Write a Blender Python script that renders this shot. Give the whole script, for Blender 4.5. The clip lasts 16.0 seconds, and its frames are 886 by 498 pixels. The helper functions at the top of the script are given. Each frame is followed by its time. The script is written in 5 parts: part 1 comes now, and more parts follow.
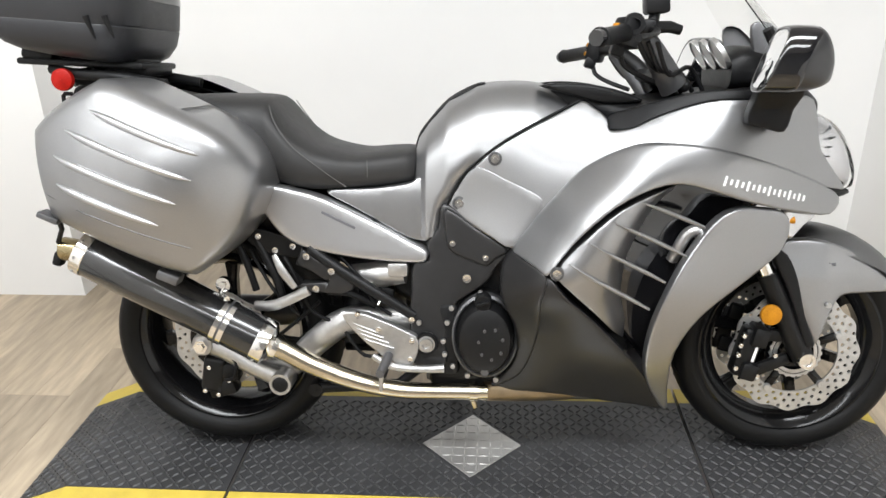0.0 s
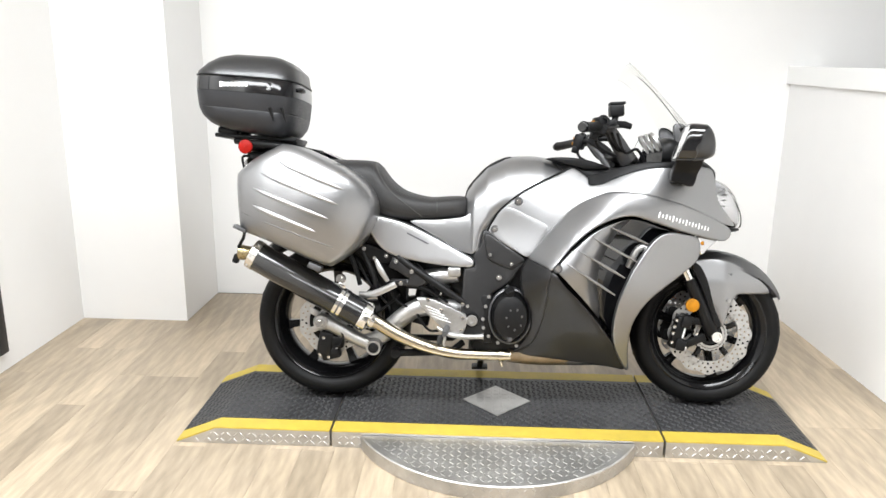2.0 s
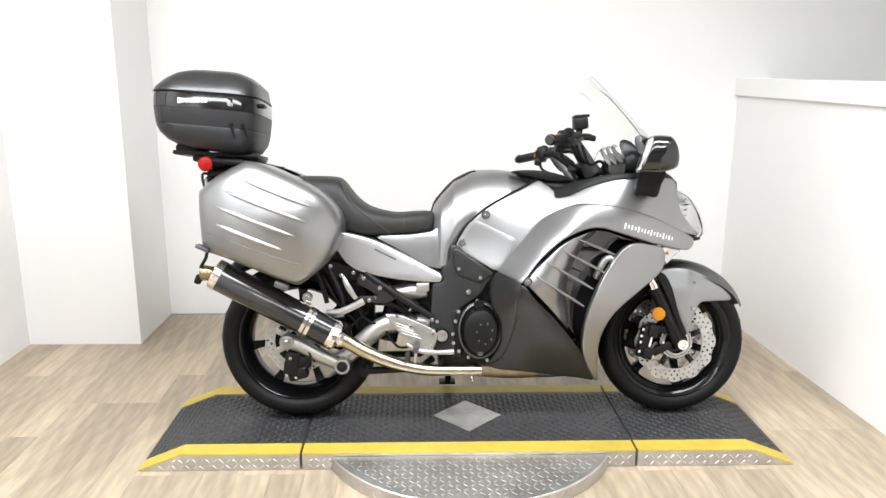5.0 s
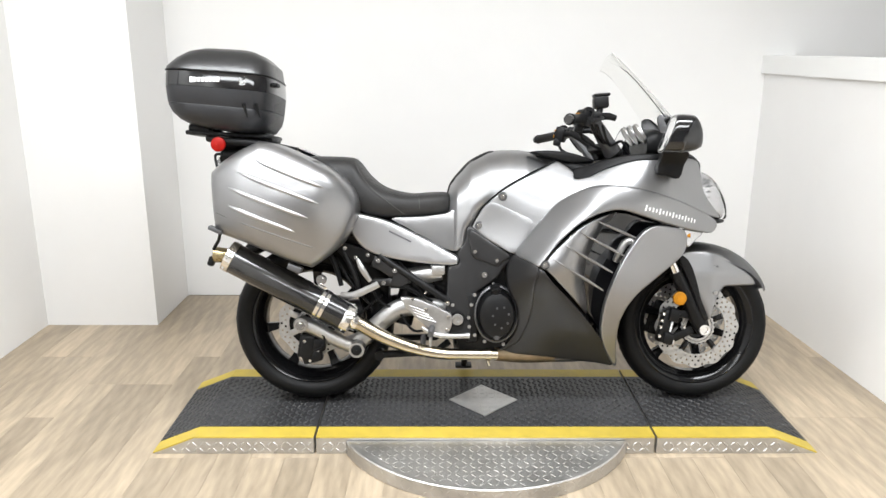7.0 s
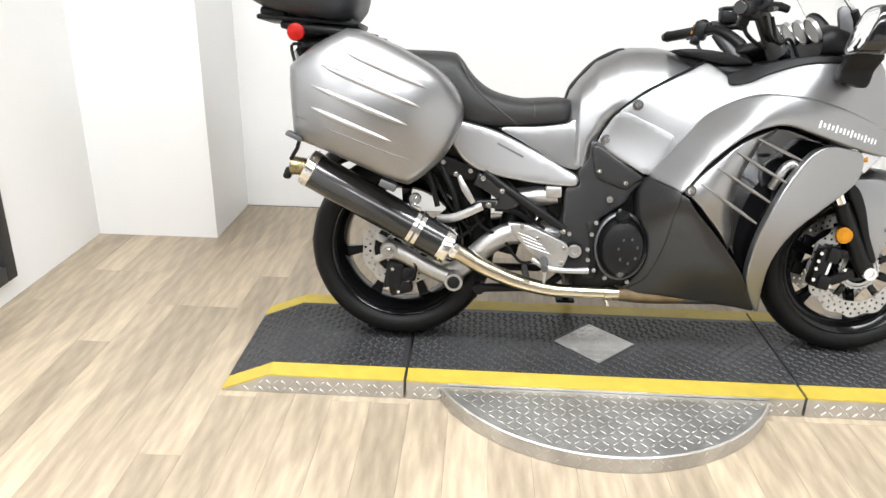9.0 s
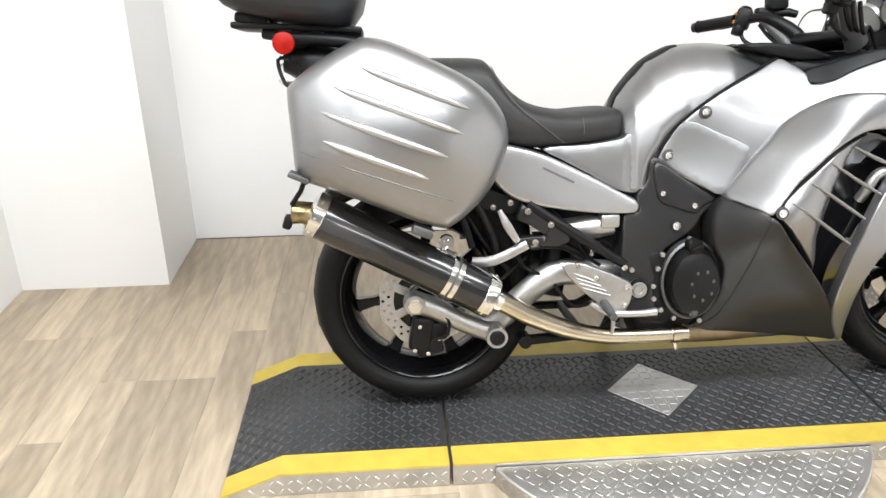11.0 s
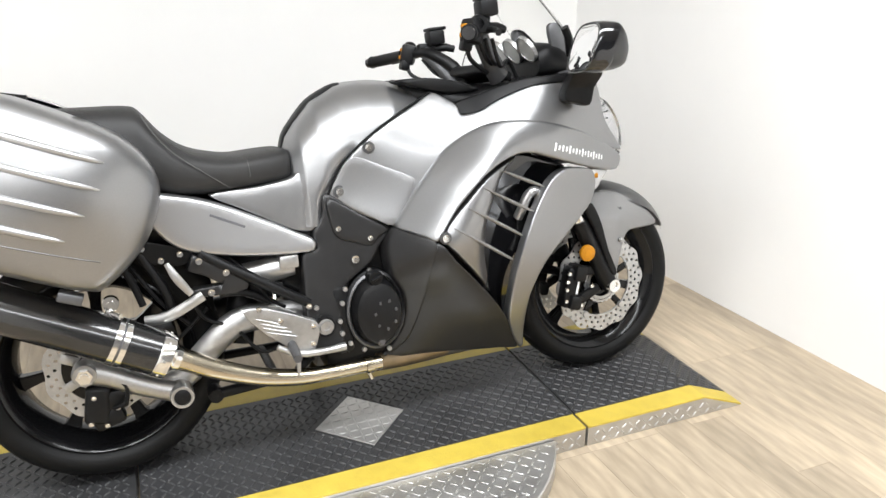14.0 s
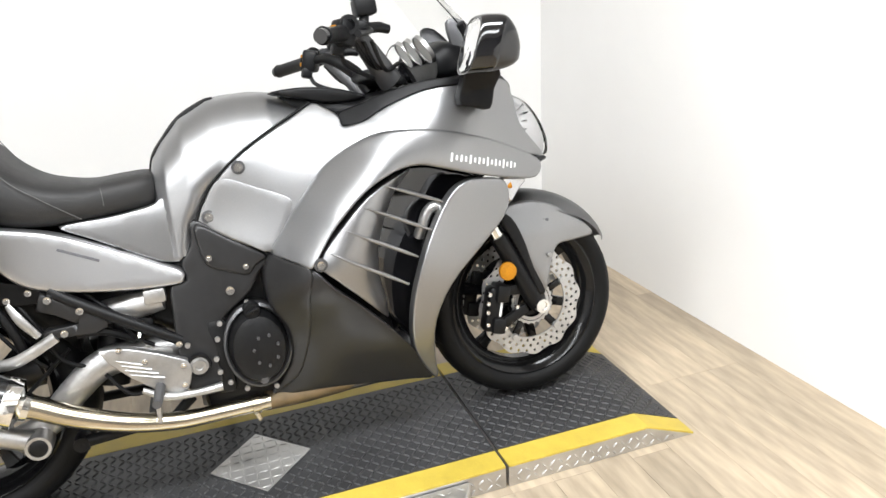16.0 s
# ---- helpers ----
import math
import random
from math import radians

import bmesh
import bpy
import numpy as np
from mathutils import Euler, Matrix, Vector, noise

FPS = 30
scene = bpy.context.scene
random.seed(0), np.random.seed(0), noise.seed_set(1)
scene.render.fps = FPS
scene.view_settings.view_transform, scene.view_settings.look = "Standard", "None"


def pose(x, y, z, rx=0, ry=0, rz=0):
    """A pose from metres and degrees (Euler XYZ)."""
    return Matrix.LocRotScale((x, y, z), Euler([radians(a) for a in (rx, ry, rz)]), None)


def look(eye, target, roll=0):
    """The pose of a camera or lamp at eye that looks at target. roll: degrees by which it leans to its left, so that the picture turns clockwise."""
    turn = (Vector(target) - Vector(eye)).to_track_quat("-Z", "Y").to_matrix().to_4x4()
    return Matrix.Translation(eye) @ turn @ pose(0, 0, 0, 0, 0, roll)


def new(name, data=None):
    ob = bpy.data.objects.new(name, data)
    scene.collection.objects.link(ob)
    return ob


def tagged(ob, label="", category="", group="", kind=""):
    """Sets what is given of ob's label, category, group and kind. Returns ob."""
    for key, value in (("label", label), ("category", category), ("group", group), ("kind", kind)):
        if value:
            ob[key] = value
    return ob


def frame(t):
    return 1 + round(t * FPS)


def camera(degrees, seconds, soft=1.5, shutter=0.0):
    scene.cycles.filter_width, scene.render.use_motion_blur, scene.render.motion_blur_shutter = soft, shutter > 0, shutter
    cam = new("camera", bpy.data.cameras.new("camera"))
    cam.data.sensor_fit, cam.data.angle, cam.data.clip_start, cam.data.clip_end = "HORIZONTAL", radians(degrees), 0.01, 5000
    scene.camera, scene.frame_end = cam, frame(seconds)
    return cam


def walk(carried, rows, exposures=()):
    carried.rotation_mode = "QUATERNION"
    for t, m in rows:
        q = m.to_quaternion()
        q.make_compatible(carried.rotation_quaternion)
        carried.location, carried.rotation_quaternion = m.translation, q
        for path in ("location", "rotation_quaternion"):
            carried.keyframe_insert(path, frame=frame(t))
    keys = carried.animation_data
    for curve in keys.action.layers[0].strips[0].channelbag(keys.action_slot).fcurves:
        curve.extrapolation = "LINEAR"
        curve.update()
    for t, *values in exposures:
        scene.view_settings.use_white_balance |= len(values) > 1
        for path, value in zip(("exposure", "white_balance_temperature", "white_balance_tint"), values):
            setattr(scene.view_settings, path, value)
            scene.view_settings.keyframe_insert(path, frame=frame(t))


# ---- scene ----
cam = camera(61.0, 16.0)
EXPOSURES = [(0.0, -0.05), (1.0, 0.05), (2.0, 0.15), (4.0, 0.18), (6.5, 0.0), (7.0, -0.01), (8.5, 0.14), (11.0, 0.15), (12.5, 0.02), (14.0, 0.03), (15.0, 0.05), (16.0, 0.12)]
PATH = [
    (0, (-0.001, -1.753, 1.377), (-0.141, 0.08, 0.589), -1.3),
    (0.5, (-0.053, -2.167, 1.401), (-0.159, -0.269, 0.779), -0.6),
    (1, (-0.125, -2.501, 1.427), (-0.281, -0.589, 0.861), -0.8),
    (1.5, (-0.166, -2.762, 1.404), (-0.336, -0.839, 0.881), 0.1),
    (2, (-0.173, -2.836, 1.405), (-0.251, -0.901, 0.905), 0.7),
    (2.5, (-0.256, -2.812, 1.412), (-0.267, -0.864, 0.962), -0.1),
    (3, (-0.253, -2.812, 1.413), (-0.237, -0.864, 0.959), 0.1),
    (3.5, (-0.247, -2.815, 1.415), (-0.231, -0.87, 0.948), -0.6),
    (4, (-0.277, -2.817, 1.411), (-0.208, -0.871, 0.955), 0.4),
    (6.5, (-0.225, -2.78, 1.409), (-0.185, -0.842, 0.916), 0.5),
    (7, (-0.242, -2.76, 1.402), (-0.228, -0.829, 0.885), 0.2),
    (7.5, (-0.263, -2.731, 1.38), (-0.234, -0.829, 0.762), -1.0),
    (8, (-0.343, -2.692, 1.354), (-0.331, -0.798, 0.713), -1.3),
    (8.5, (-0.397, -2.531, 1.318), (-0.49, -0.671, 0.59), 1.4),
    (11, (-0.813, -1.878, 1.301), (-0.671, -0.041, 0.524), -0.4),
    (11.5, (-0.795, -1.88, 1.298), (-0.536, -0.062, 0.506), 0.5),
    (12, (-0.747, -1.887, 1.302), (-0.403, -0.081, 0.514), 1.0),
    (12.5, (-0.68, -1.879, 1.301), (-0.206, -0.108, 0.501), 0.3),
    (13, (-0.634, -1.887, 1.305), (-0.045, -0.142, 0.526), 0.9),
    (13.5, (-0.589, -1.895, 1.309), (0.086, -0.16, 0.578), 0.1),
    (14, (-0.564, -1.902, 1.332), (0.154, -0.178, 0.615), 0.1),
    (14.5, (-0.558, -1.935, 1.339), (0.199, -0.212, 0.664), -0.2),
    (15, (-0.494, -1.919, 1.336), (0.295, -0.203, 0.676), -1.6),
    (15.5, (-0.294, -1.879, 1.347), (0.296, -0.072, 0.723), -1.6),
    (16, (-0.11, -1.851, 1.307), (0.485, -0.081, 0.591), -3.3),
]
walk(cam, [(t, look(eye, target, roll)) for t, eye, target, roll in PATH], EXPOSURES)

# ---- exposure, world and lamps ----
scene.view_settings.exposure = 0.0
world = bpy.data.worlds.new("world")
scene.world = world
world.use_nodes = True
world.node_tree.nodes["Background"].inputs[0].default_value = (1.0, 0.98, 0.95, 1)
world.node_tree.nodes["Background"].inputs[1].default_value = 0.1


def ceiling_lamp_light(x, y, z, sx, sy, watts, colour=(0.94, 0.972, 1.0)):
    data = bpy.data.lights.new("ceiling_light", "AREA")
    data.shape, data.size, data.size_y, data.energy, data.color = "RECTANGLE", sx, sy, watts, colour
    ob = new("ceiling_light", data)
    ob.matrix_world = pose(x, y, z)
    return ob


LAMPS = [(-0.3, -1.35), (-0.3, -3.7)]
for (lx, ly), watts in zip(LAMPS, (185, 110)):
    ceiling_lamp_light(lx, ly, 2.93, 4.0, 0.6, watts)


# ---- materials ----
def material(name, colour, rough=0.5, metal=0.0, grain=0.0, scale=20.0, bump=0.0, bump_scale=80.0, coat=0.0, per_object=0.0, stretch=(1, 1, 1), spec=0.5, rough_vary=True):
    m = bpy.data.materials.new(name)
    m.use_nodes = True
    nt = m.node_tree
    b = nt.nodes["Principled BSDF"]
    b.inputs["Base Color"].default_value = (*colour, 1)
    b.inputs["Roughness"].default_value = rough
    b.inputs["Metallic"].default_value = metal
    b.inputs["Coat Weight"].default_value = coat
    b.inputs["Specular IOR Level"].default_value = spec
    b.inputs["Coat Roughness"].default_value = 0.06
    tc = nt.nodes.new("ShaderNodeTexCoord")
    mp = nt.nodes.new("ShaderNodeMapping")
    mp.inputs["Scale"].default_value = stretch
    nt.links.new(tc.outputs["Object"], mp.inputs["Vector"])
    if grain > 0:
        n = nt.nodes.new("ShaderNodeTexNoise")
        n.inputs["Scale"].default_value, n.inputs["Detail"].default_value = scale, 6
        n2 = nt.nodes.new("ShaderNodeTexNoise")
        n2.inputs["Scale"].default_value, n2.inputs["Detail"].default_value = scale * 0.13, 3
        nt.links.new(mp.outputs[0], n.inputs["Vector"])
        nt.links.new(mp.outputs[0], n2.inputs["Vector"])
        add = nt.nodes.new("ShaderNodeMath")
        add.operation = "ADD"
        nt.links.new(n.outputs[0], add.inputs[0])
        nt.links.new(n2.outputs[0], add.inputs[1])
        mr = nt.nodes.new("ShaderNodeMapRange")
        mr.inputs["From Min"].default_value, mr.inputs["From Max"].default_value = 0.6, 1.4
        mr.inputs["To Min"].default_value, mr.inputs["To Max"].default_value = 1 - grain, 1 + grain
        nt.links.new(add.outputs[0], mr.inputs["Value"])
        hsv = nt.nodes.new("ShaderNodeHueSaturation")
        hsv.inputs["Color"].default_value = (*colour, 1)
        val = mr.outputs[0]
        if per_object > 0:
            oi = nt.nodes.new("ShaderNodeObjectInfo")
            mo = nt.nodes.new("ShaderNodeMapRange")
            mo.inputs["To Min"].default_value, mo.inputs["To Max"].default_value = 1 - per_object, 1 + per_object
            nt.links.new(oi.outputs["Random"], mo.inputs["Value"])
            mul = nt.nodes.new("ShaderNodeMath")
            mul.operation = "MULTIPLY"
            nt.links.new(val, mul.inputs[0])
            nt.links.new(mo.outputs[0], mul.inputs[1])
            val = mul.outputs[0]
        nt.links.new(val, hsv.inputs["Value"])
        nt.links.new(hsv.outputs[0], b.inputs["Base Color"])
        if not rough_vary:
            return m
        rr = nt.nodes.new("ShaderNodeMapRange")
        rr.inputs["From Min"].default_value, rr.inputs["From Max"].default_value = 0.6, 1.4
        rr.inputs["To Min"].default_value, rr.inputs["To Max"].default_value = max(rough - 0.06, 0.02), min(rough + 0.08, 1)
        nt.links.new(add.outputs[0], rr.inputs["Value"])
        nt.links.new(rr.outputs[0], b.inputs["Roughness"])
    if bump > 0:
        n = nt.nodes.new("ShaderNodeTexNoise")
        n.inputs["Scale"].default_value, n.inputs["Detail"].default_value = bump_scale, 4
        nt.links.new(mp.outputs[0], n.inputs["Vector"])
        bp = nt.nodes.new("ShaderNodeBump")
        bp.inputs["Strength"].default_value, bp.inputs["Distance"].default_value = bump, 0.002
        nt.links.new(n.outputs[0], bp.inputs["Height"])
        nt.links.new(bp.outputs[0], b.inputs["Normal"])
    return m


SILVER = material("silver_paint", (0.285, 0.285, 0.29), 0.34, 0.87, 0.04, 2200, coat=0.3, rough_vary=False)
# the same silver with a paler base: light caught by tail panel and ribs
SILVER_LIT = material("lit_silver_paint", (0.47, 0.47, 0.48), 0.32, 0.88, 0.03, 2200, coat=0.3, rough_vary=False)
HEADLAMP = material("headlamp_reflector", (0.62, 0.62, 0.63), 0.22, 0.85, 0.03, 60)
GUNMETAL = material("dark_satin_paint", (0.02, 0.0195, 0.02), 0.38, 0.4, 0.12, 60, coat=0.1)
BLACK = material("black_plastic", (0.006, 0.006, 0.0065), 0.42, 0, 0.15, 120, 0.15, 400, spec=0.2)
VOID = material("deep_black_recess", (0.004, 0.004, 0.004), 0.5, 0, 0.1, 60, spec=0.15)
BLACK_DARK = material("black_cast_metal", (0.006, 0.006, 0.0065), 0.42, 0.2, 0.2, 80, 0.2, 200, spec=0.3)
GLOSS = material("gloss_black", (0.006, 0.006, 0.007), 0.07, 0, coat=0.6)
CASE = material("charcoal_grained_plastic", (0.015, 0.0155, 0.018), 0.42, 0, 0.12, 150, 0.25, 600)
LID = material("charcoal_metallic_lid", (0.04, 0.04, 0.041), 0.32, 0.5, 0.08, 300, coat=0.2)
LEATHER = material("black_grained_vinyl", (0.017, 0.0165, 0.0165), 0.5, 0, 0.12, 60, 0.5, 500, spec=0.4)
RUBBER = material("tyre_rubber", (0.0045, 0.0045, 0.0047), 0.5, 0, 0.25, 40, 0.2, 300, spec=0.18)
RIM = material("black_gloss_rim", (0.005, 0.005, 0.0055), 0.14, 0, coat=0.1, spec=0.25)
ALU = material("cast_aluminium", (0.44, 0.435, 0.43), 0.38, 0.9, 0.14, 90, 0.25, 300)
ALU_DARK = material("grey_cast_metal", (0.11, 0.11, 0.114), 0.42, 0.7, 0.12, 80, 0.2, 300)
CHROME = material("polished_steel", (0.8, 0.79, 0.77), 0.12, 1.0, 0.04, 40)
STEEL = material("brushed_disc_steel", (0.47, 0.47, 0.468), 0.34, 0.8, 0.14, 200)
GOLDSTEEL = material("heat_tinted_steel", (0.56, 0.50, 0.39), 0.22, 1.0, 0.12, 14)
BRASS = material("tinted_exhaust_tip", (0.34, 0.28, 0.16), 0.28, 1.0, 0.25, 40)
RED = material("red_reflector", (0.27, 0.006, 0.003), 0.4, 0, 0.4, 350, spec=0.15)
ORANGE = material("amber_reflector", (0.38, 0.155, 0.008), 0.4, 0, 0.35, 350, spec=0.2)
WHITE_PRINT = material("white_print", (0.8, 0.8, 0.8), 0.4)
GREY_PRINT = material("grey_print", (0.10, 0.10, 0.11), 0.4)
DIAL = material("pale_dial", (0.6, 0.6, 0.58), 0.35)
YELLOW = material("yellow_safety_paint", (0.47, 0.35, 0.05), 0.5, 0, 0.16, 25, 0.3, 120)
MAT = material("black_rubber_tread_mat", (0.026, 0.026, 0.027), 0.4, 0, 0.5, 9, 0.2, 200, spec=0.42)
PLATE = material("steel_tread_plate", (0.52, 0.51, 0.495), 0.4, 0.88, 0.25, 14, 0.3, 150)
WALL = material("white_wall_paint", (0.82, 0.815, 0.805), 0.7, 0, 0.015, 6, 0.05, 60)
BOARD = material("white_gloss_board", (0.82, 0.82, 0.81), 0.4, 0, 0.01, 6)
FRAME_PAINT = material("worn_black_frame_paint", (0.03, 0.03, 0.032), 0.5, 0.2, 0.5, 30, 0.3, 80)
MESHED = material("white_perforated_panel", (0.85, 0.85, 0.85), 0.5, 0, 0.02, 8)
# dark grey only so the silver paint has something dim to reflect
DARK = material("unseen_dark_wall", (0.22, 0.215, 0.21), 0.7, 0, 0.05, 6)
JOINT = material("plank_joint", (0.13, 0.10, 0.07), 0.8, 0, 0.1, 10)
GAP = material("dark_joint", (0.01, 0.01, 0.01), 0.8, 0, 0.1, 10)
WOOD = material("light_oak_plank", (0.37, 0.30, 0.216), 0.4, 0, 0.45, 7, 0.15, 60, per_object=0.15, stretch=(5, 0.8, 1))


def glass(name, colour=(1, 1, 1), rough=0.0):
    m = bpy.data.materials.new(name)
    m.use_nodes = True
    nt = m.node_tree
    b = nt.nodes["Principled BSDF"]
    b.inputs["Base Color"].default_value = (*colour, 1)
    b.inputs["Roughness"].default_value = rough
    b.inputs["Transmission Weight"].default_value = 1
    b.inputs["IOR"].default_value = 1.13
    return m


GLASS = glass("clear_screen", (0.97, 0.97, 0.96))
LENS = glass("clear_lens", (0.95, 0.95, 0.95))
MIRROR = material("mirror_glass", (0.9, 0.9, 0.9), 0.02, 1.0)


def carbon():
    m = material("carbon_fibre", (0.02, 0.02, 0.021), 0.22, 0.1, coat=0.6)
    nt = m.node_tree
    b = nt.nodes["Principled BSDF"]
    tc = nt.nodes.new("ShaderNodeTexCoord")
    ch = nt.nodes.new("ShaderNodeTexChecker")
    ch.inputs["Scale"].default_value = 420
    ch.inputs["Color1"].default_value = (0.005, 0.005, 0.005, 1)
    ch.inputs["Color2"].default_value = (0.022, 0.022, 0.023, 1)
    nt.links.new(tc.outputs["Object"], ch.inputs["Vector"])
    nt.links.new(ch.outputs[0], b.inputs["Base Color"])
    return m


CARBON = carbon()


# ---- mesh helpers ----
def part(name, bm, mat, parent=None, label="", sharp=38.0, flat=False):
    if not flat:
        for f in bm.faces:
            f.smooth = True
        bm.normal_update()
        for e in bm.edges:
            if len(e.link_faces) == 2 and e.calc_face_angle(0) > radians(sharp):
                e.smooth = False
    me = bpy.data.meshes.new(name)
    bm.to_mesh(me)
    bm.free()
    me.materials.append(mat)
    ob = new(name, me)
    ob.parent = parent
    if label:
        ob["label"] = label
    return ob


def empty(name, m=None):
    ob = new(name)
    ob.empty_display_size = 0.05
    if m is not None:
        ob.matrix_world = m
    return ob


def spline(pts, closed=False, n=8):
    """Catmull-Rom through a few points."""
    pts = [Vector(p) for p in pts]
    out, k = [], len(pts)
    for i in range(k if closed else k - 1):
        if closed:
            a, b, c, d = (pts[(i + j - 1) % k] for j in range(4))
        else:
            a, b, c, d = pts[max(i - 1, 0)], pts[i], pts[i + 1], pts[min(i + 2, k - 1)]
        for s in range(n):
            t = s / n
            out.append(0.5 * ((2 * b) + (c - a) * t + (2 * a - 5 * b + 4 * c - d) * t * t + (3 * b - a - 3 * c + d) * t ** 3))
    if not closed:
        out.append(pts[-1])
    return out


def box(sx, sy, sz, bevel=0.0, m=None, segments=2):
    bm = bmesh.new()
    bmesh.ops.create_cube(bm, size=1, matrix=Matrix.Diagonal((sx, sy, sz, 1)))
    if bevel:
        bmesh.ops.bevel(bm, geom=list(bm.edges), offset=bevel, segments=segments, affect="EDGES", profile=0.5)
    if m is not None:
        bm.transform(m)
    return bm


def join(*bms):
    out = bms[0]
    for b in bms[1:]:
        me = bpy.data.meshes.new("tmp")
        b.to_mesh(me)
        b.free()
        out.from_mesh(me)
        bpy.data.meshes.remove(me)
    return out


def rings(bm, loops, closed=True, cap=True):
    rows = [[bm.verts.new(p) for p in lp] for lp in loops]
    n = len(rows[0])
    for a, b in zip(rows, rows[1:]):
        for i in range(n if closed else n - 1):
            j = (i + 1) % n
            bm.faces.new((a[i], a[j], b[j], b[i]))
    if cap and closed:
        bm.faces.new(rows[0])
        bm.faces.new(rows[-1])
    return bm


def tube(pts, r, seg=10, smooth=0, flat=1.0):
    """A round bar along points; r one radius or one per point; flat squeezes it."""
    pts = [Vector(p) for p in pts]
    rs = list(r) if isinstance(r, (list, tuple)) else [r] * len(pts)
    if smooth:
        rs = [v[0] for v in spline([(q, 0, 0) for q in rs], n=smooth)]
        pts = spline(pts, n=smooth)
    loops, up = [], None
    for i, p in enumerate(pts):
        d = (pts[min(i + 1, len(pts) - 1)] - pts[max(i - 1, 0)]).normalized()
        if up is None:
            up = d.orthogonal().normalized() if abs(d.y) > 0.9 else Vector((0, 1, 0))
        u = (up - d * up.dot(d)).normalized()
        w = d.cross(u)
        up = u
        loops.append([p + (u * math.cos(2 * math.pi * k / seg) * flat + w * math.sin(2 * math.pi * k / seg)) * rs[i] for k in range(seg)])
    bm = rings(bmesh.new(), loops)
    bmesh.ops.recalc_face_normals(bm, faces=bm.faces)
    return bm


def lathe(profile, seg=48, centre=(0, 0, 0), closed=False):
    """Turn (radius, y) points about the y axis."""
    loops = []
    for r, y in profile:
        loops.append([Vector((centre[0] + r * math.cos(2 * math.pi * k / seg), centre[1] + y, centre[2] + r * math.sin(2 * math.pi * k / seg))) for k in range(seg)])
    if closed:
        loops.append(loops[0])
    bm = rings(bmesh.new(), loops, cap=False)
    bmesh.ops.remove_doubles(bm, verts=bm.verts, dist=1e-5)
    bmesh.ops.recalc_face_normals(bm, faces=bm.faces)
    return bm


def inside(p, poly):
    hit, j = False, len(poly) - 1
    for i in range(len(poly)):
        a, b = poly[i], poly[j]
        if (a[1] > p[1]) != (b[1] > p[1]) and p[0] < (b[0] - a[0]) * (p[1] - a[1]) / (b[1] - a[1]) + a[0]:
            hit = not hit
        j = i
    return hit


def resample(pts, step):
    out, k = [], len(pts)
    for i in range(k):
        a, b = pts[i], pts[(i + 1) % k]
        n = max(1, round((b - a).length / step))
        out += [a.lerp(b, s / n) for s in range(n)]
    return out


def sheet(outline, holes=(), step=0.016, r=0.008):
    """Triangles that fill an outline, with the distance of every point from its edge."""
    edge = np.array([(p[0], p[1]) for p in outline])
    pts, cons = [Vector((p[0], p[1])) for p in outline], []
    n = len(pts)
    cons += [(i, (i + 1) % n) for i in range(n)]
    for h in holes:
        k = len(pts)
        pts += [Vector((p[0], p[1])) for p in h]
        cons += [(k + i, k + (i + 1) % len(h)) for i in range(len(h))]
    nxt = np.roll(edge, -1, 0)

    def dist(p):
        d = nxt - edge
        t = np.clip(((p - edge) * d).sum(1) / np.maximum((d * d).sum(1), 1e-12), 0, 1)
        return float(np.sqrt((((edge + d * t[:, None]) - p) ** 2).sum(1).min()))

    fill = []
    if r > 0:
        for i in range(n):
            t = (nxt[i] - edge[i - 1])
            nrm = np.array((-t[1], t[0])) / max(np.hypot(*t), 1e-9)
            for f in (0.2, 0.55, 1.0):
                for sgn in (1, -1):
                    q = edge[i] + nrm * r * f * sgn
                    if inside(q, edge) and dist(q) > r * f * 0.85:
                        fill.append(q)
    lo, hi = edge.min(0), edge.max(0)
    row = 0
    y = lo[1] + step / 2
    while y < hi[1]:
        x = lo[0] + (step / 2 if row % 2 else 0)
        while x < hi[0]:
            q = np.array((x, y))
            if inside(q, edge) and dist(q) > r + step * 0.45:
                fill.append(q)
            x += step
        y += step * 0.87
        row += 1
    pts += [Vector(q) for q in fill]
    from mathutils.geometry import delaunay_2d_cdt
    vs, es, fs, *_ = delaunay_2d_cdt(pts, cons, [], 0, 1e-6)
    keep = []
    for f in fs:
        c = sum((vs[i] for i in f), Vector((0, 0))) / len(f)
        if inside(c, edge) and not any(inside(c, h) for h in holes):
            keep.append(f)
    return vs, keep, [dist(np.array(v)) for v in vs]


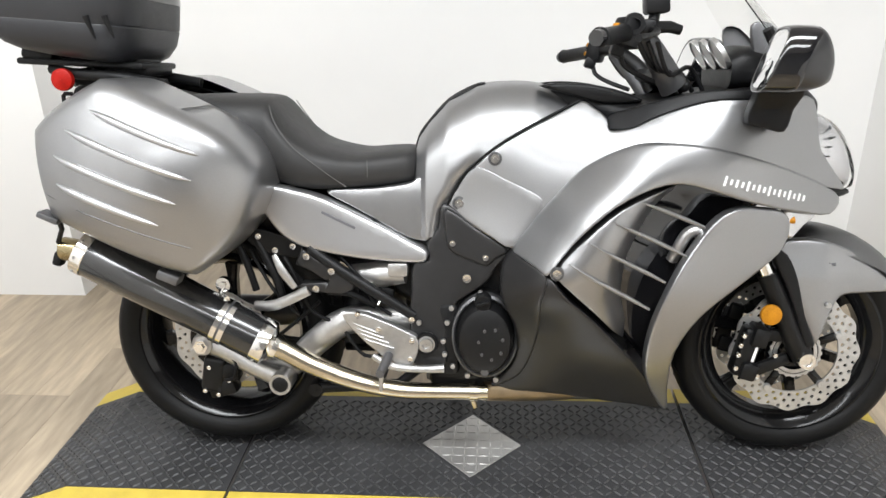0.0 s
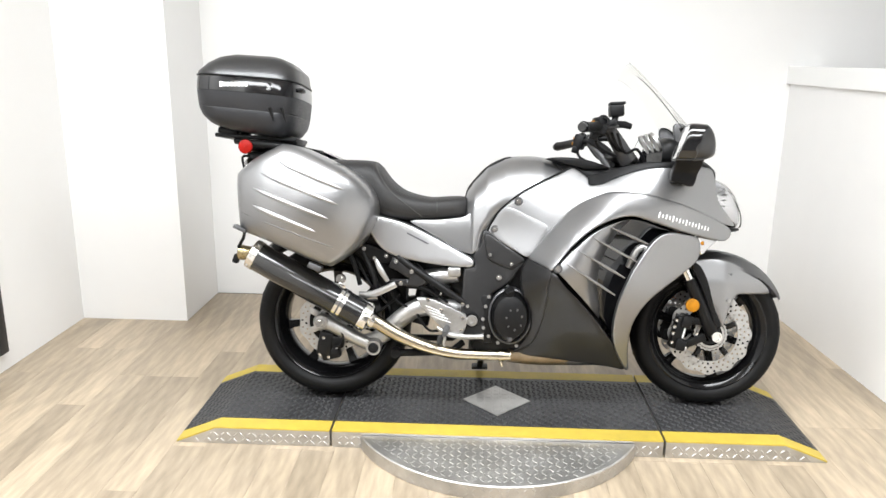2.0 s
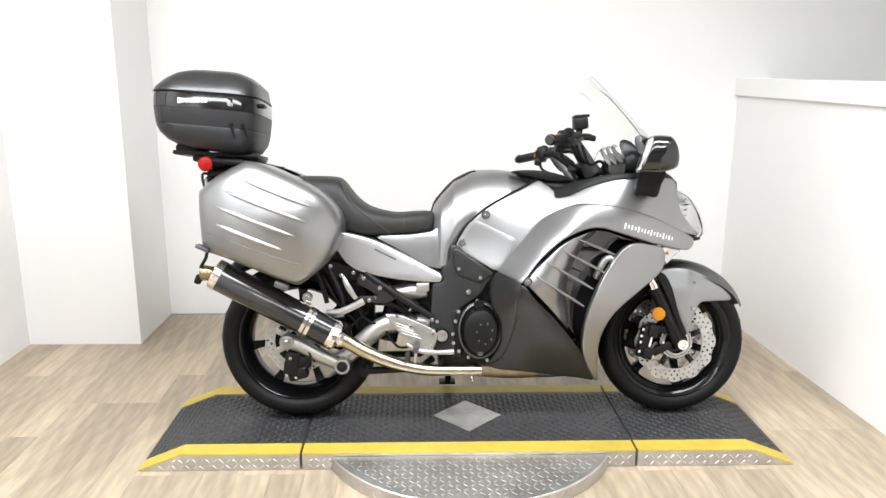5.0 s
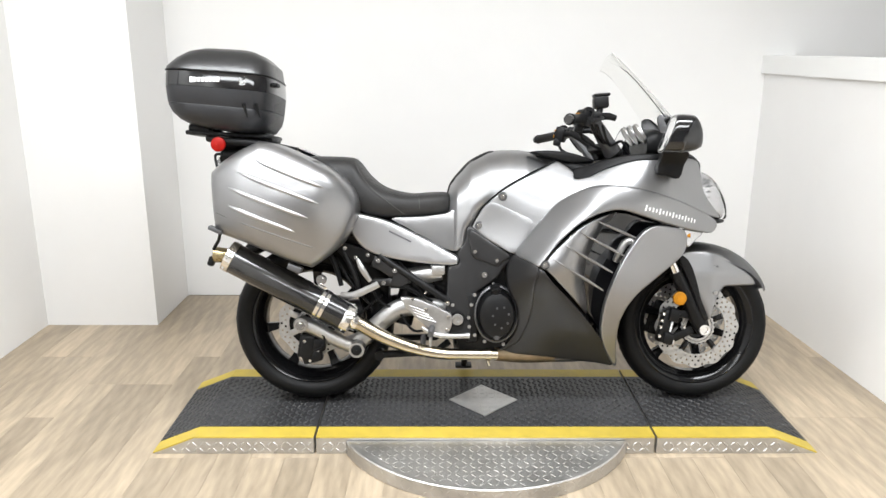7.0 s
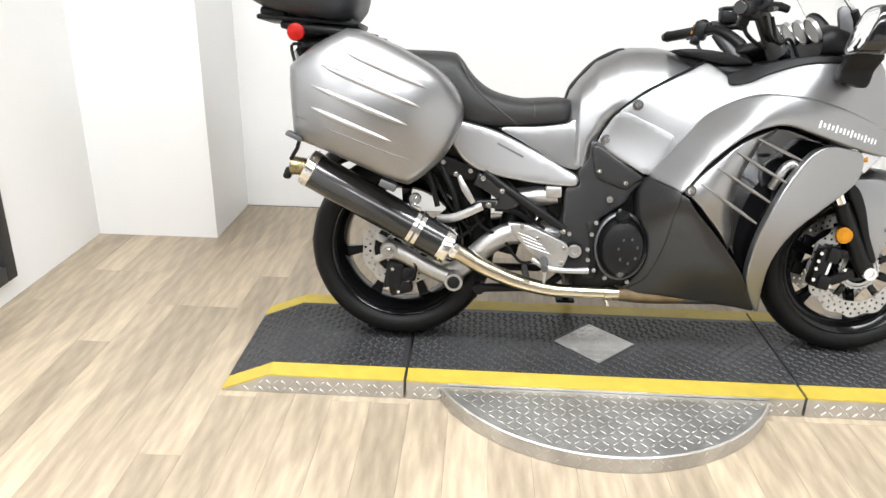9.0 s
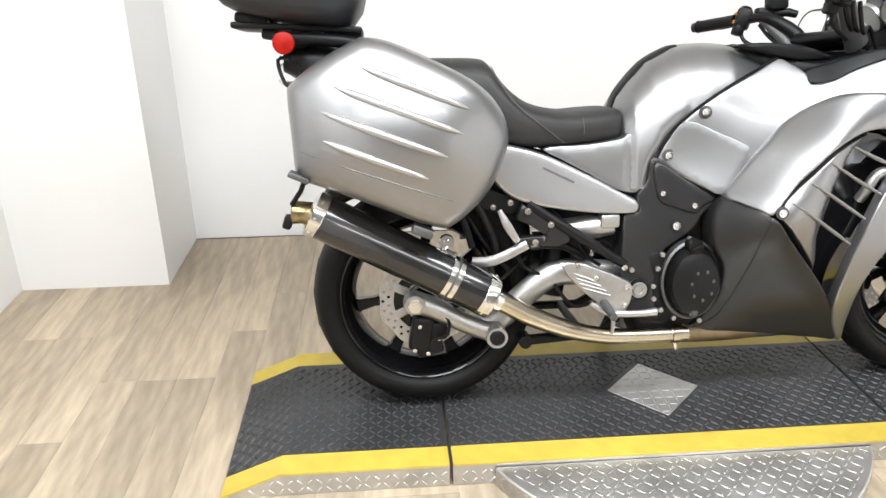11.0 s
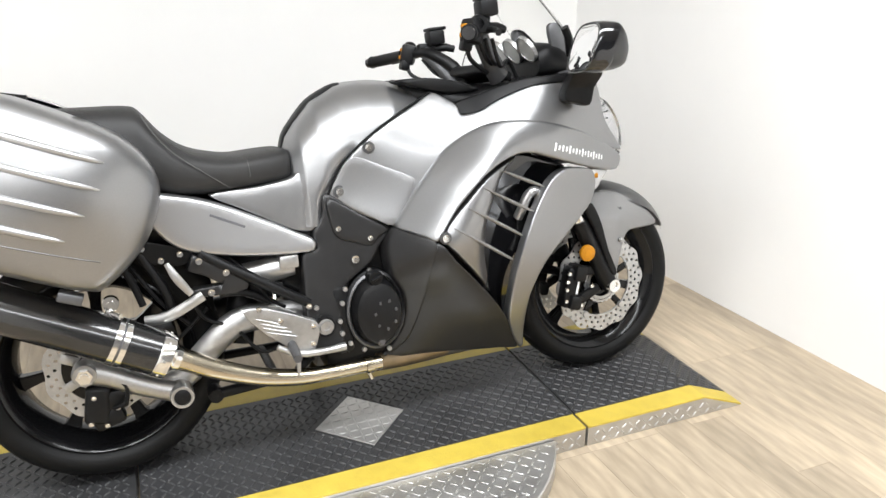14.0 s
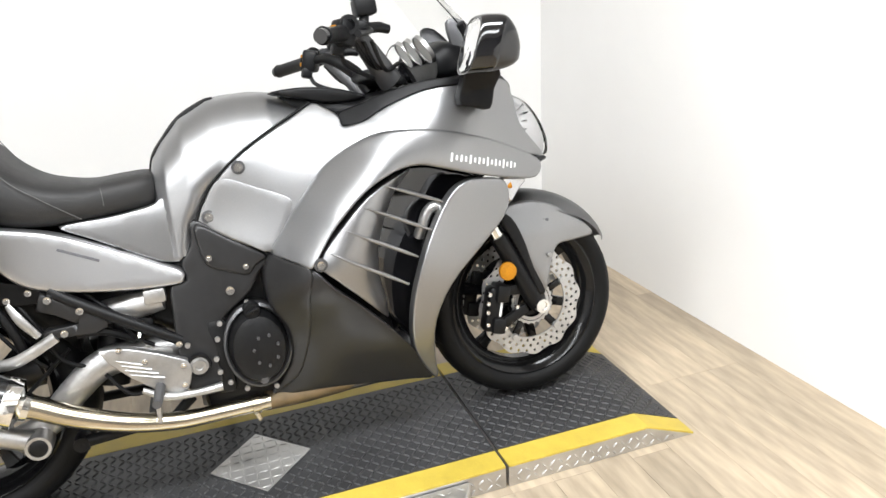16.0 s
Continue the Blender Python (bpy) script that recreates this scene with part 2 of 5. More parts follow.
def panel(outline, surf, side=-1, thick=0.012, r=0.008, step=0.016, lift=0.0, n=5, holes=(), corner=False):
    """A moulded panel: an outline in (x, z), laid on the half width surf(x, z), with rounded edges and a skirt inwards."""
    pts = [Vector((p[0], p[1])) for p in outline] if corner else [Vector((p.x, p.y)) for p in spline([(*p, 0) for p in outline], True, n)]
    pts = resample(pts, step * 0.8)
    vs, fs, ds = sheet(pts, holes, step, r)
    bm = bmesh.new()
    top = []
    for v, d in zip(vs, ds):
        drop = 0.0
        if d < r:
            k = 1 - d / r
            drop = r * (1 - math.sqrt(max(0, 1 - k * k)))
        top.append(bm.verts.new((v.x, side * (surf(v.x, v.y) + lift - drop), v.y)))
    for f in fs:
        try:
            bm.faces.new([top[i] for i in f])
        except ValueError:
            pass
    loose = [v for v in bm.verts if not v.link_faces]
    bmesh.ops.delete(bm, geom=loose, context="VERTS")
    rim = [e for e in bm.edges if len(e.link_faces) == 1]
    ext = bmesh.ops.extrude_edge_only(bm, edges=rim)
    for v in [g for g in ext["geom"] if isinstance(g, bmesh.types.BMVert)]:
        v.co.y -= side * thick
    bmesh.ops.recalc_face_normals(bm, faces=bm.faces)
    return bm


def loft_body(stations, power=2.6, seg=24, n=4, closed_bottom=True):
    """A body along x, symmetrical in y: stations of x, top z, bottom z, half width."""
    st = spline([(a, b, c) for a, b, c, d in stations], n=n)
    hw = spline([(a, d, 0) for a, b, c, d in stations], n=n)
    loops = []
    for s, h in zip(st, hw):
        zc, zr, w = (s.y + s.z) / 2, (s.y - s.z) / 2, h.y
        lp = []
        for k in range(seg):
            a = 2 * math.pi * k / seg
            ca, sa = math.cos(a), math.sin(a)
            lp.append(Vector((s.x, w * math.copysign(abs(ca) ** (2 / power), ca), zc + zr * math.copysign(abs(sa) ** (2 / power), sa))))
        loops.append(lp)
    bm = rings(bmesh.new(), loops)
    bmesh.ops.recalc_face_normals(bm, faces=bm.faces)
    return bm


def screw(p, r, parent, mat=None, axis="y", depth=0.006, label=""):
    bm = lathe([(0.0001, -depth), (r * 0.45, -depth), (r * 0.5, -depth * 0.7), (r * 0.95, -depth * 0.75), (r, -depth * 0.4), (r, 0.004)], 12)
    bm.transform(Matrix.Translation(p))
    return part("bolt", bm, mat or CHROME, parent, label)


# ---- room ----
def slab(name, lo, hi, mat, kind="structure", bevel=0.0, label="", turn=0.0):
    size = [b - a for a, b in zip(lo, hi)]
    mid = [(a + b) / 2 for a, b in zip(lo, hi)]
    ob = part(name, box(*size, bevel), mat, None, label, flat=True)
    ob.matrix_world = pose(*mid, 0, 0, turn)
    return tagged(ob, kind=kind)


FLOOR = tagged(part("floor", box(6.4, 8.4, 0.1, 0, pose(-0.3, -2.4, -0.0625)), JOINT, None, "pale oak plank floor with dark joints", flat=True), category="floor", kind="structure")
slab("wall_back", (-1.70, 1.43, 0), (5.0, 1.6, 3.0), WALL, label="plain white painted wall behind the platform")
slab("wall_left", (-2.45, -6.0, 0), (-2.27, 0.935, 3.0), WALL, label="plain white painted side wall")
slab("column", (-2.45, 0.935, 0), (-1.70, 1.6, 3.0), WALL, label="white painted wall projection beside the back wall")
RIGHT = pose(1.577, 0.4, 0, 0, 0, 2.4)
wall_r = part("wall_right", box(0.14, 7.2, 1.36, 0, pose(0.072, -2.53, 0.68)), WALL, None, "low white partition wall with a board along its top", flat=True)
wall_r.matrix_world = RIGHT
tagged(wall_r, kind="structure")
board = part("trim", box(0.18, 7.2, 0.095, 0.003, pose(0.072, -2.53, 1.3205)), BOARD, None, "white board along the top of the partition", flat=True)
board.matrix_world = RIGHT
tagged(board, kind="structure")
slab("wall_far", (4.8, -6.0, 0), (5.0, 1.43, 3.0), WALL)
slab("floor_far", (2.7, -6.6, -0.11), (5.0, 1.8, -0.014), JOINT)
# unseen wall behind the camera, added to give dark reflections on the motorcycle
slab("unseen_front_wall", (-2.6, -6.2, 0), (5.0, -6.0, 3.0), DARK)
slab("ceiling", (-2.6, -6.2, 3.0), (5.0, 1.7, 3.12), WALL, label="white ceiling")
for lx, ly in LAMPS:
    lamp = empty("ceiling_lamp", pose(lx, ly, 3.0))
    tagged(lamp, "white rectangular lamp housing under the ceiling", "lamp", "ceiling lamps")
    part("housing", box(4.1, 0.7, 0.05, 0.006, pose(0, 0, -0.027)), BOARD, lamp, flat=True)

# framed perforated panel on the side wall
win = tagged(empty("panel_frame", pose(-2.27, 0, 0)), "worn black framed white perforated panel on the wall", "panel")
for (ya, yb, za, zb) in ((0.155, 0.215, 0.10, 2.1), (-1.0, -0.94, 0.10, 2.1), (-0.94, 0.155, 0.10, 0.165), (-0.94, 0.155, 2.035, 2.1)):
    part("frame_bar", box(0.045, yb - ya, zb - za, 0.006, pose(0.0225, (ya + yb) / 2, (za + zb) / 2)), FRAME_PAINT, win)
part("panel_sheet", box(0.012, 1.09, 1.86, 0, pose(0.01, -0.392, 1.1)), MESHED, win, "white sheet with rows of small slots", flat=True)
slots = bmesh.new()
for i in range(60):
    for j in range(21):
        zc, yc = 0.19 + i * 0.03, -0.90 + j * 0.05 + (0.025 if i % 2 else 0)
        vs = [slots.verts.new((0.0168, yc + a, zc + b)) for a, b in ((0, 0), (0.03, 0), (0.03, 0.008), (0, 0.008))]
        slots.faces.new(vs)
tagged(part("slot_pattern", slots, material("slot_shadow", (0.6, 0.6, 0.6), 0.7), win, flat=True), kind="stuff")

# ---- tread platform ----
TOP = 0.066


def lug(vs, fs, m, l, w, h):
    k = len(vs)
    for p in ((-l, 0, 0), (-l * 0.45, -w, 0), (l * 0.45, -w, 0), (l, 0, 0), (l * 0.45, w, 0), (-l * 0.45, w, 0), (-l * 0.5, 0, h), (l * 0.5, 0, h)):
        vs.append(m @ Vector(p))
    fs += [(k, k + 1, k + 6), (k + 1, k + 2, k + 7, k + 6), (k + 2, k + 3, k + 7), (k + 3, k + 4, k + 7), (k + 4, k + 5, k + 6, k + 7), (k + 5, k, k + 6)]


def lugs(name, keep, place, u0, u1, v0, v1, pitch, mat, parent, l=0.0125, w=0.0034, h=0.003):
    """Raised lozenges in alternating directions over a patch (u, v)."""
    vs, fs = [], []
    for i in range(int((u1 - u0) / pitch) + 1):
        for j in range(int((v1 - v0) / pitch) + 1):
            u, v = u0 + i * pitch, v0 + j * pitch
            if keep(u, v):
                lug(vs, fs, place(u, v) @ pose(0, 0, 0, 0, 0, 45 if (i + j) % 2 else -45), l, w, h)
    me = bpy.data.meshes.new(name)
    me.from_pydata(vs, [], fs)
    me.materials.append(mat)
    ob = new(name, me)
    ob.parent = parent
    return tagged(ob, kind="stuff")


YF, YB = -0.352, 0.226
X0, X1, X2, X3 = -1.255, -0.682, 0.541, 1.118
BL, BR = -1.105, 0.965


def deck_z(x):
    if x < BL:
        return 0.006 + (TOP - 0.006) * (x - X0) / (BL - X0)
    if x > BR:
        return 0.006 + (TOP - 0.006) * (X3 - x) / (X3 - BR)
    return TOP


def deck(name, xs, label):
    """One section of the platform: steel body, rubber mat, two yellow stripes."""
    top = tagged(empty(name, pose(xs[0], 0, 0)), label, "platform", "platform sections")
    bm = bmesh.new()
    loops = []
    for x in xs:
        z = deck_z(x) - 0.004
        loops.append([Vector((x - xs[0], YF, 0.001)), Vector((x - xs[0], YF, z)), Vector((x - xs[0], YB, z)), Vector((x - xs[0], YB, 0.001))])
    rings(bm, loops)
    bmesh.ops.recalc_face_normals(bm, faces=bm.faces)
    part("body", bm, PLATE, top, "bare steel tread plate skirt", flat=True)

    def strip(nm, ya, yb, mat, lab, extra=0.0):
        b = bmesh.new()
        lp = []
        for x in xs:
            z = deck_z(x)
            lp.append([Vector((x - xs[0], ya, z - 0.004)), Vector((x - xs[0], ya + 0.001, z + extra)), Vector((x - xs[0], yb - 0.001, z + extra)), Vector((x - xs[0], yb, z - 0.004))])
        rings(b, lp)
        bmesh.ops.recalc_face_normals(b, faces=b.faces)
        return part(nm, b, mat, top, lab, flat=True)

    strip("tread_mat", YF + 0.074, YB - 0.074, MAT, "black rubber mat with raised lozenges", 0.002)
    strip("yellow_stripe", YF - 0.001, YF + 0.074, YELLOW, "worn yellow edge stripe", 0.0015)
    strip("yellow_stripe", YB - 0.074, YB, YELLOW, "worn yellow edge stripe", 0.0015)

    def at(u, v):
        s = (deck_z(u + 0.005) - deck_z(u - 0.005)) / 0.01
        return pose(u - xs[0], v, deck_z(u) + 0.0021, 0, -math.degrees(math.atan(s)), 0)

    lugs("tread_pattern", lambda u, v: not (abs(u + 0.063) + abs(v + 0.069) < 0.15 and name == "platform_deck"), at, xs[0] + 0.012, xs[-1] - 0.01, YF + 0.086, YB - 0.084, 0.0215, MAT, top)

    def skirt(u, v):
        return pose(u - xs[0], YF - 0.0003, v, 90, 0, 0)

    lugs("skirt_pattern", lambda u, v: v < deck_z(u) - 0.014, skirt, xs[0] + 0.03, xs[-1] - 0.012, 0.014, 0.06, 0.024, PLATE, top, 0.011, 0.003, 0.0026)
    return top


deck("platform_ramp", [X0, BL, X1], "black rubber topped ramp section with yellow edges")
deck("platform_deck", [X1 + 0.009, X2 - 0.009], "black rubber topped deck section with yellow edges")
deck("platform_ramp", [X2, BR, X3], "black rubber topped ramp section with yellow edges")

CX, CY, RD = -0.068, -0.105, 0.558
disc = tagged(empty("turntable", pose(CX, CY, 0)), "round steel tread plate turntable under the deck", "turntable")
DT = 0.052
b = bmesh.new()
loops = []
for r, z in ((RD, 0.001), (RD, DT - 0.004), (RD - 0.004, DT), (0.12, DT)):
    lp = []
    for k in range(73):
        a = math.radians(180 + 26.9 + k * (180 - 53.8) / 72)
        p = Vector((r * math.cos(a), r * math.sin(a), z))
        if p.y > YF - 0.002 - CY:
            p.y = YF - 0.002 - CY
        lp.append(p)
    loops.append(lp)
rings(b, loops, closed=False, cap=False)
bmesh.ops.recalc_face_normals(b, faces=b.faces)
part("disc_plate", b, PLATE, disc, "grey steel tread plate", flat=True)
lugs("disc_pattern", lambda u, v: u * u + v * v < (RD - 0.02) ** 2 and v < YF - 0.012 - CY, lambda u, v: pose(u, v, DT), -0.55, 0.55, -0.55, 0, 0.026, PLATE, disc, 0.0125, 0.0032, 0.0014)
lugs("rim_pattern", lambda u, v: True, lambda u, v: pose(RD * math.cos(u), RD * math.sin(u), 0.012 + (v - 3.0) * 0.028 / 0.06 * 1.0, 90, 0, math.degrees(u) + 90), math.radians(210), math.radians(330), 3.0, 3.07, 0.05, PLATE, disc, 0.011, 0.003, 0.0015)

dia = tagged(part("diamond_plate", box(0.19, 0.19, 0.004, 0.0008, None, 1), PLATE, None, "small square steel tread plate set cornerwise on the mat", flat=True), category="plate")
dia.matrix_world = pose(-0.063, -0.069, TOP + 0.0045, 0, 0, 45)
lugs("plate_pattern", lambda u, v: True, lambda u, v: pose(u, v, 0.002), -0.082, 0.084, -0.082, 0.084, 0.0235, PLATE, dia, 0.0125, 0.0032, 0.0014)

# ---- motorcycle ----
BIKE_AT = pose(0, -0.02, 0.068, -9.5, 0, 0)
bike = tagged(empty("motorcycle", BIKE_AT), "grey metallic sport touring motorcycle with side cases on its side stand", "motorcycle")


def smooth_surface(table, soft=0.0006, spread=0.016):
    """A smooth half width over (x, z) through a few stations."""
    t = np.array(table, float)
    xy, w = t[:, :2], t[:, 2]

    def k(d):
        return -np.sqrt(d * d + spread)

    d = np.linalg.norm(xy[:, None] - xy[None], axis=2)
    n = len(t)
    A = np.zeros((n + 3, n + 3))
    A[:n, :n] = k(d) + np.eye(n) * soft
    A[:n, n] = A[n, :n] = 1
    A[:n, n + 1:] = xy
    A[n + 1:, :n] = xy.T
    c = np.linalg.solve(A, np.r_[w, 0, 0, 0])

    def f(x, z):
        return float(c[:n] @ k(np.hypot(xy[:, 0] - x, xy[:, 1] - z)) + c[n] + c[n + 1] * x + c[n + 2] * z)

    return f


# half widths: tank side and cover, flank and crest of the arch, vents, nose, belly
SIDE_ROWS = [(-0.13, 0.70, 0.14), (-0.089, 0.684, 0.145), (-0.004, 0.792, 0.163), (0.104, 0.701, 0.192), (0.038, 0.587, 0.2), (0.07, 0.90, 0.138), (0.18, 0.93, 0.115), (0.30, 0.86, 0.2)]
ARCH_ROWS = [(0.108, 0.673, 0.197), (0.179, 0.758, 0.2), (0.236, 0.794, 0.21), (0.115, 0.578, 0.305), (0.18, 0.668, 0.3), (0.249, 0.748, 0.285), (0.337, 0.796, 0.265), (0.133, 0.558, 0.318), (0.114, 0.535, 0.318)]
VENT_ROWS = [(0.167, 0.586, 0.322), (0.245, 0.678, 0.316), (0.322, 0.708, 0.284), (0.421, 0.696, 0.256), (0.455, 0.644, 0.25), (0.36, 0.518, 0.275), (0.338, 0.462, 0.272), (0.649, 0.59, 0.192)]
NOSE_ROWS = [(0.494, 0.757, 0.255), (0.691, 0.707, 0.178), (0.799, 0.699, 0.125), (0.54, 0.865, 0.225), (0.75, 0.90, 0.115), (0.60, 0.94, 0.19), (0.45, 0.93, 0.2)]
BELLY_ROWS = [(0.357, 0.251, 0.19), (0.40, 0.2, 0.16), (0.2, 0.18, 0.135), (-0.03, 0.22, 0.16), (0.05, 0.4, 0.215), (0.2, 0.42, 0.27), (0.27, 0.36, 0.25)]
FAIR = smooth_surface(SIDE_ROWS + ARCH_ROWS + VENT_ROWS + NOSE_ROWS + BELLY_ROWS)
FLANK = smooth_surface(SIDE_ROWS + ARCH_ROWS[:3] + NOSE_ROWS[2:] + [(0.494, 0.757, 0.24), (0.2, 0.70, 0.212), (0.12, 0.58, 0.212)], 0.002, 0.03)


def side_half(x, z):
    """The tank side runs flat under the arch."""
    k = max(0.0, min(1.0, (x - 0.28) / 0.12))
    return FLANK(x, z) * (1 - k) + FAIR(x, z) * k


def arch_half(x, z):
    return max(FAIR(x, z), FLANK(x, z) - 0.004)



def pair(name, outline, surf, mat, parent, label="", **kw):
    made = [part(name, panel(outline, surf, s, **kw), mat, parent, label) for s in (-1, 1)]
    return made[0]


side = [(-0.116, 0.672), (-0.107, 0.698), (-0.083, 0.737), (-0.044, 0.78), (0.009, 0.822), (0.073, 0.86), (0.141, 0.894), (0.194, 0.921), (0.226, 0.905), (0.25, 0.884), (0.256, 0.858), (0.298, 0.865),
        (0.356, 0.893), (0.463, 0.924), (0.575, 0.93), (0.70, 0.93), (0.73, 0.89), (0.745, 0.808), (0.80, 0.737), (0.808, 0.713), (0.701, 0.738), (0.542, 0.772), (0.388, 0.794), (0.296, 0.773),
        (0.216, 0.708), (0.153, 0.626), (0.114, 0.573), (0.076, 0.577), (0.034, 0.585), (-0.041, 0.622)]
pair("side_fairing", side, side_half, SILVER, bike, "grey metallic fairing panel", lift=0.002, r=0.005, n=3)
arch = [(0.271, 0.816), (0.317, 0.832), (0.379, 0.836), (0.483, 0.823), (0.613, 0.786), (0.739, 0.735), (0.798, 0.697), (0.774, 0.659), (0.691, 0.67), (0.58, 0.697), (0.472, 0.73), (0.407, 0.747),
        (0.342, 0.74), (0.258, 0.705), (0.191, 0.647), (0.143, 0.589), (0.113, 0.551), (0.089, 0.561), (0.062, 0.572), (0.037, 0.585), (0.068, 0.629), (0.115, 0.689), (0.179, 0.761), (0.23, 0.796)]
pair("fairing_arch", arch, arch_half, SILVER, bike, "raised grey metallic arch over the vents", lift=0.010, thick=0.03, r=0.007, n=3)
vent = [(0.60, 0.685), (0.503, 0.721), (0.435, 0.735), (0.371, 0.729), (0.283, 0.69), (0.207, 0.63), (0.145, 0.554), (0.237, 0.45), (0.343, 0.32), (0.42, 0.2), (0.431, 0.239), (0.419, 0.376), (0.48, 0.487), (0.525, 0.565), (0.582, 0.641)]
pair("vent_backing", vent, FAIR, GLOSS, bike, "deep gloss black vent recess", lift=-0.085, r=0.004, n=3)
cheek = [(0.415, 0.733), (0.368, 0.732), (0.27, 0.695), (0.199, 0.637), (0.133, 0.56), (0.166, 0.513), (0.231, 0.445), (0.3, 0.367), (0.312, 0.36), (0.31, 0.409), (0.294, 0.48), (0.298, 0.559), (0.325, 0.623), (0.368, 0.685)]


def cheek_half(x, z):
    """The vent surround turns inwards towards the opening."""
    edge_x = float(np.interp(z, (0.36, 0.41, 0.48, 0.56, 0.62, 0.69, 0.73), (0.312, 0.31, 0.294, 0.298, 0.325, 0.368, 0.415)))
    return FAIR(x, z) - 0.006 - 14.0 * max(0.0, x - edge_x + 0.075) ** 2


pair("vent_cheek", cheek, cheek_half, SILVER, bike, "grey metallic vent surround", r=0.004, thick=0.04, n=3)
leg = [(0.655, 0.671), (0.595, 0.686), (0.541, 0.69), (0.495, 0.67), (0.449, 0.612), (0.399, 0.527), (0.362, 0.426), (0.352, 0.33), (0.369, 0.248), (0.416, 0.163), (0.433, 0.163), (0.422, 0.235), (0.423, 0.34), (0.473, 0.432), (0.574, 0.514), (0.65, 0.575), (0.671, 0.628)]
pair("front_cowl", leg, FAIR, SILVER, bike, "grey metallic front cowl", lift=0.006, thick=0.03, r=0.006, n=3)
low = [(0.116, 0.547), (0.161, 0.495), (0.23, 0.426), (0.3, 0.347), (0.366, 0.26), (0.423, 0.16), (0.353, 0.166), (0.228, 0.179), (0.084, 0.198), (-0.019, 0.21), (0.028, 0.24), (0.057, 0.306), (0.061, 0.376), (0.069, 0.447), (0.089, 0.514)]
pair("lower_fairing", low, FAIR, GUNMETAL, bike, "dark grey satin lower fairing", thick=0.03, r=0.006, n=3)
fold = [(0.037, 0.581), (0.063, 0.57), (0.112, 0.55), (0.102, 0.483), (0.102, 0.401), (0.089, 0.32), (0.063, 0.256), (0.019, 0.226), (-0.021, 0.212), (0.013, 0.245), (0.046, 0.3), (0.051, 0.353), (0.041, 0.406), (0.015, 0.458), (0.009, 0.513), (0.019, 0.556)]
pair("lower_fairing_lip", fold, FAIR, GUNMETAL, bike, "dark grey satin rear lip", lift=0.007, thick=0.06, r=0.008, n=3)
for a, c in (((0.313, 0.712), (0.465, 0.648)), ((0.251, 0.673), (0.426, 0.583)), ((0.2, 0.628), (0.38, 0.525)), ((0.158, 0.581), (0.348, 0.461))):
    for s in (-1, 1):
        q = [(a[0] + (c[0] - a[0]) * f, s * (FAIR(a[0] + (c[0] - a[0]) * f, a[1] + (c[1] - a[1]) * f) - 0.002), a[1] + (c[1] - a[1]) * f) for f in (0, 0.25, 0.5, 0.75, 1)]
        part("vent_fin", tube(q, [0.001, 0.004, 0.005, 0.005, 0.003], 8, 3), SILVER, bike)
hatch = [(-0.048, 0.771), (0.028, 0.741), (0.092, 0.712), (0.105, 0.694), (0.091, 0.66), (0.039, 0.589), (-0.014, 0.611), (-0.105, 0.674), (-0.09, 0.723)]

SPAR = smooth_surface([(-0.2, 0.6, 0.15), (-0.2, 0.3, 0.185), (-0.12, 0.68, 0.15), (0.03, 0.58, 0.18), (-0.1, 0.44, 0.175), (-0.4, 0.7, 0.155), (-0.55, 0.7, 0.165), (-0.55, 0.58, 0.165), (-0.3, 0.55, 0.165)], 0.003, 0.03)
spar = [(-0.128, 0.684), (-0.05, 0.635), (0.036, 0.582), (0.0, 0.53), (-0.024, 0.492), (-0.075, 0.455), (-0.10, 0.43), (-0.121, 0.353), (-0.121, 0.285), (-0.16, 0.275), (-0.203, 0.285), (-0.212, 0.37), (-0.208, 0.459), (-0.202, 0.534), (-0.165, 0.544), (-0.169, 0.586), (-0.142, 0.625)]
pair("frame_spar", spar, SPAR, GUNMETAL, bike, "dark grey alloy frame spar", thick=0.06, n=4)
cover = [(-0.123, 0.672), (-0.045, 0.625), (0.030, 0.577), (0.0, 0.555), (-0.023, 0.535), (-0.07, 0.55), (-0.108, 0.566), (-0.122, 0.60)]
pair("frame_cover", cover, SPAR, GUNMETAL, bike, "dark grey cover with two screws", lift=0.007, n=3)

# tank and seat
TOPX, TOPZ = (-0.205, -0.195, -0.17, -0.12, -0.05, 0.02, 0.09, 0.17, 0.25), (0.80, 0.832, 0.868, 0.922, 0.957, 0.966, 0.963, 0.945, 0.92)
SIDEW = (0.09, 0.125, 0.145, 0.157, 0.160, 0.157, 0.15, 0.13, 0.10)


def tank_half(x, z):
    u = max(0.0, min(1.0, (z - 0.66) / (float(np.interp(x, TOPX, TOPZ)) - 0.66)))
    return float(np.interp(x, TOPX, SIDEW)) * (1 - u ** 2.8) ** 0.5 + 0.006 * max(0, 0.74 - z) / 0.1


loops = []
SEAMZ, SEAMX = (0.60, 0.672, 0.737, 0.78, 0.822, 0.86, 0.894, 0.921, 0.96), (-0.13, -0.116, -0.083, -0.044, 0.009, 0.073, 0.141, 0.194, 0.27)
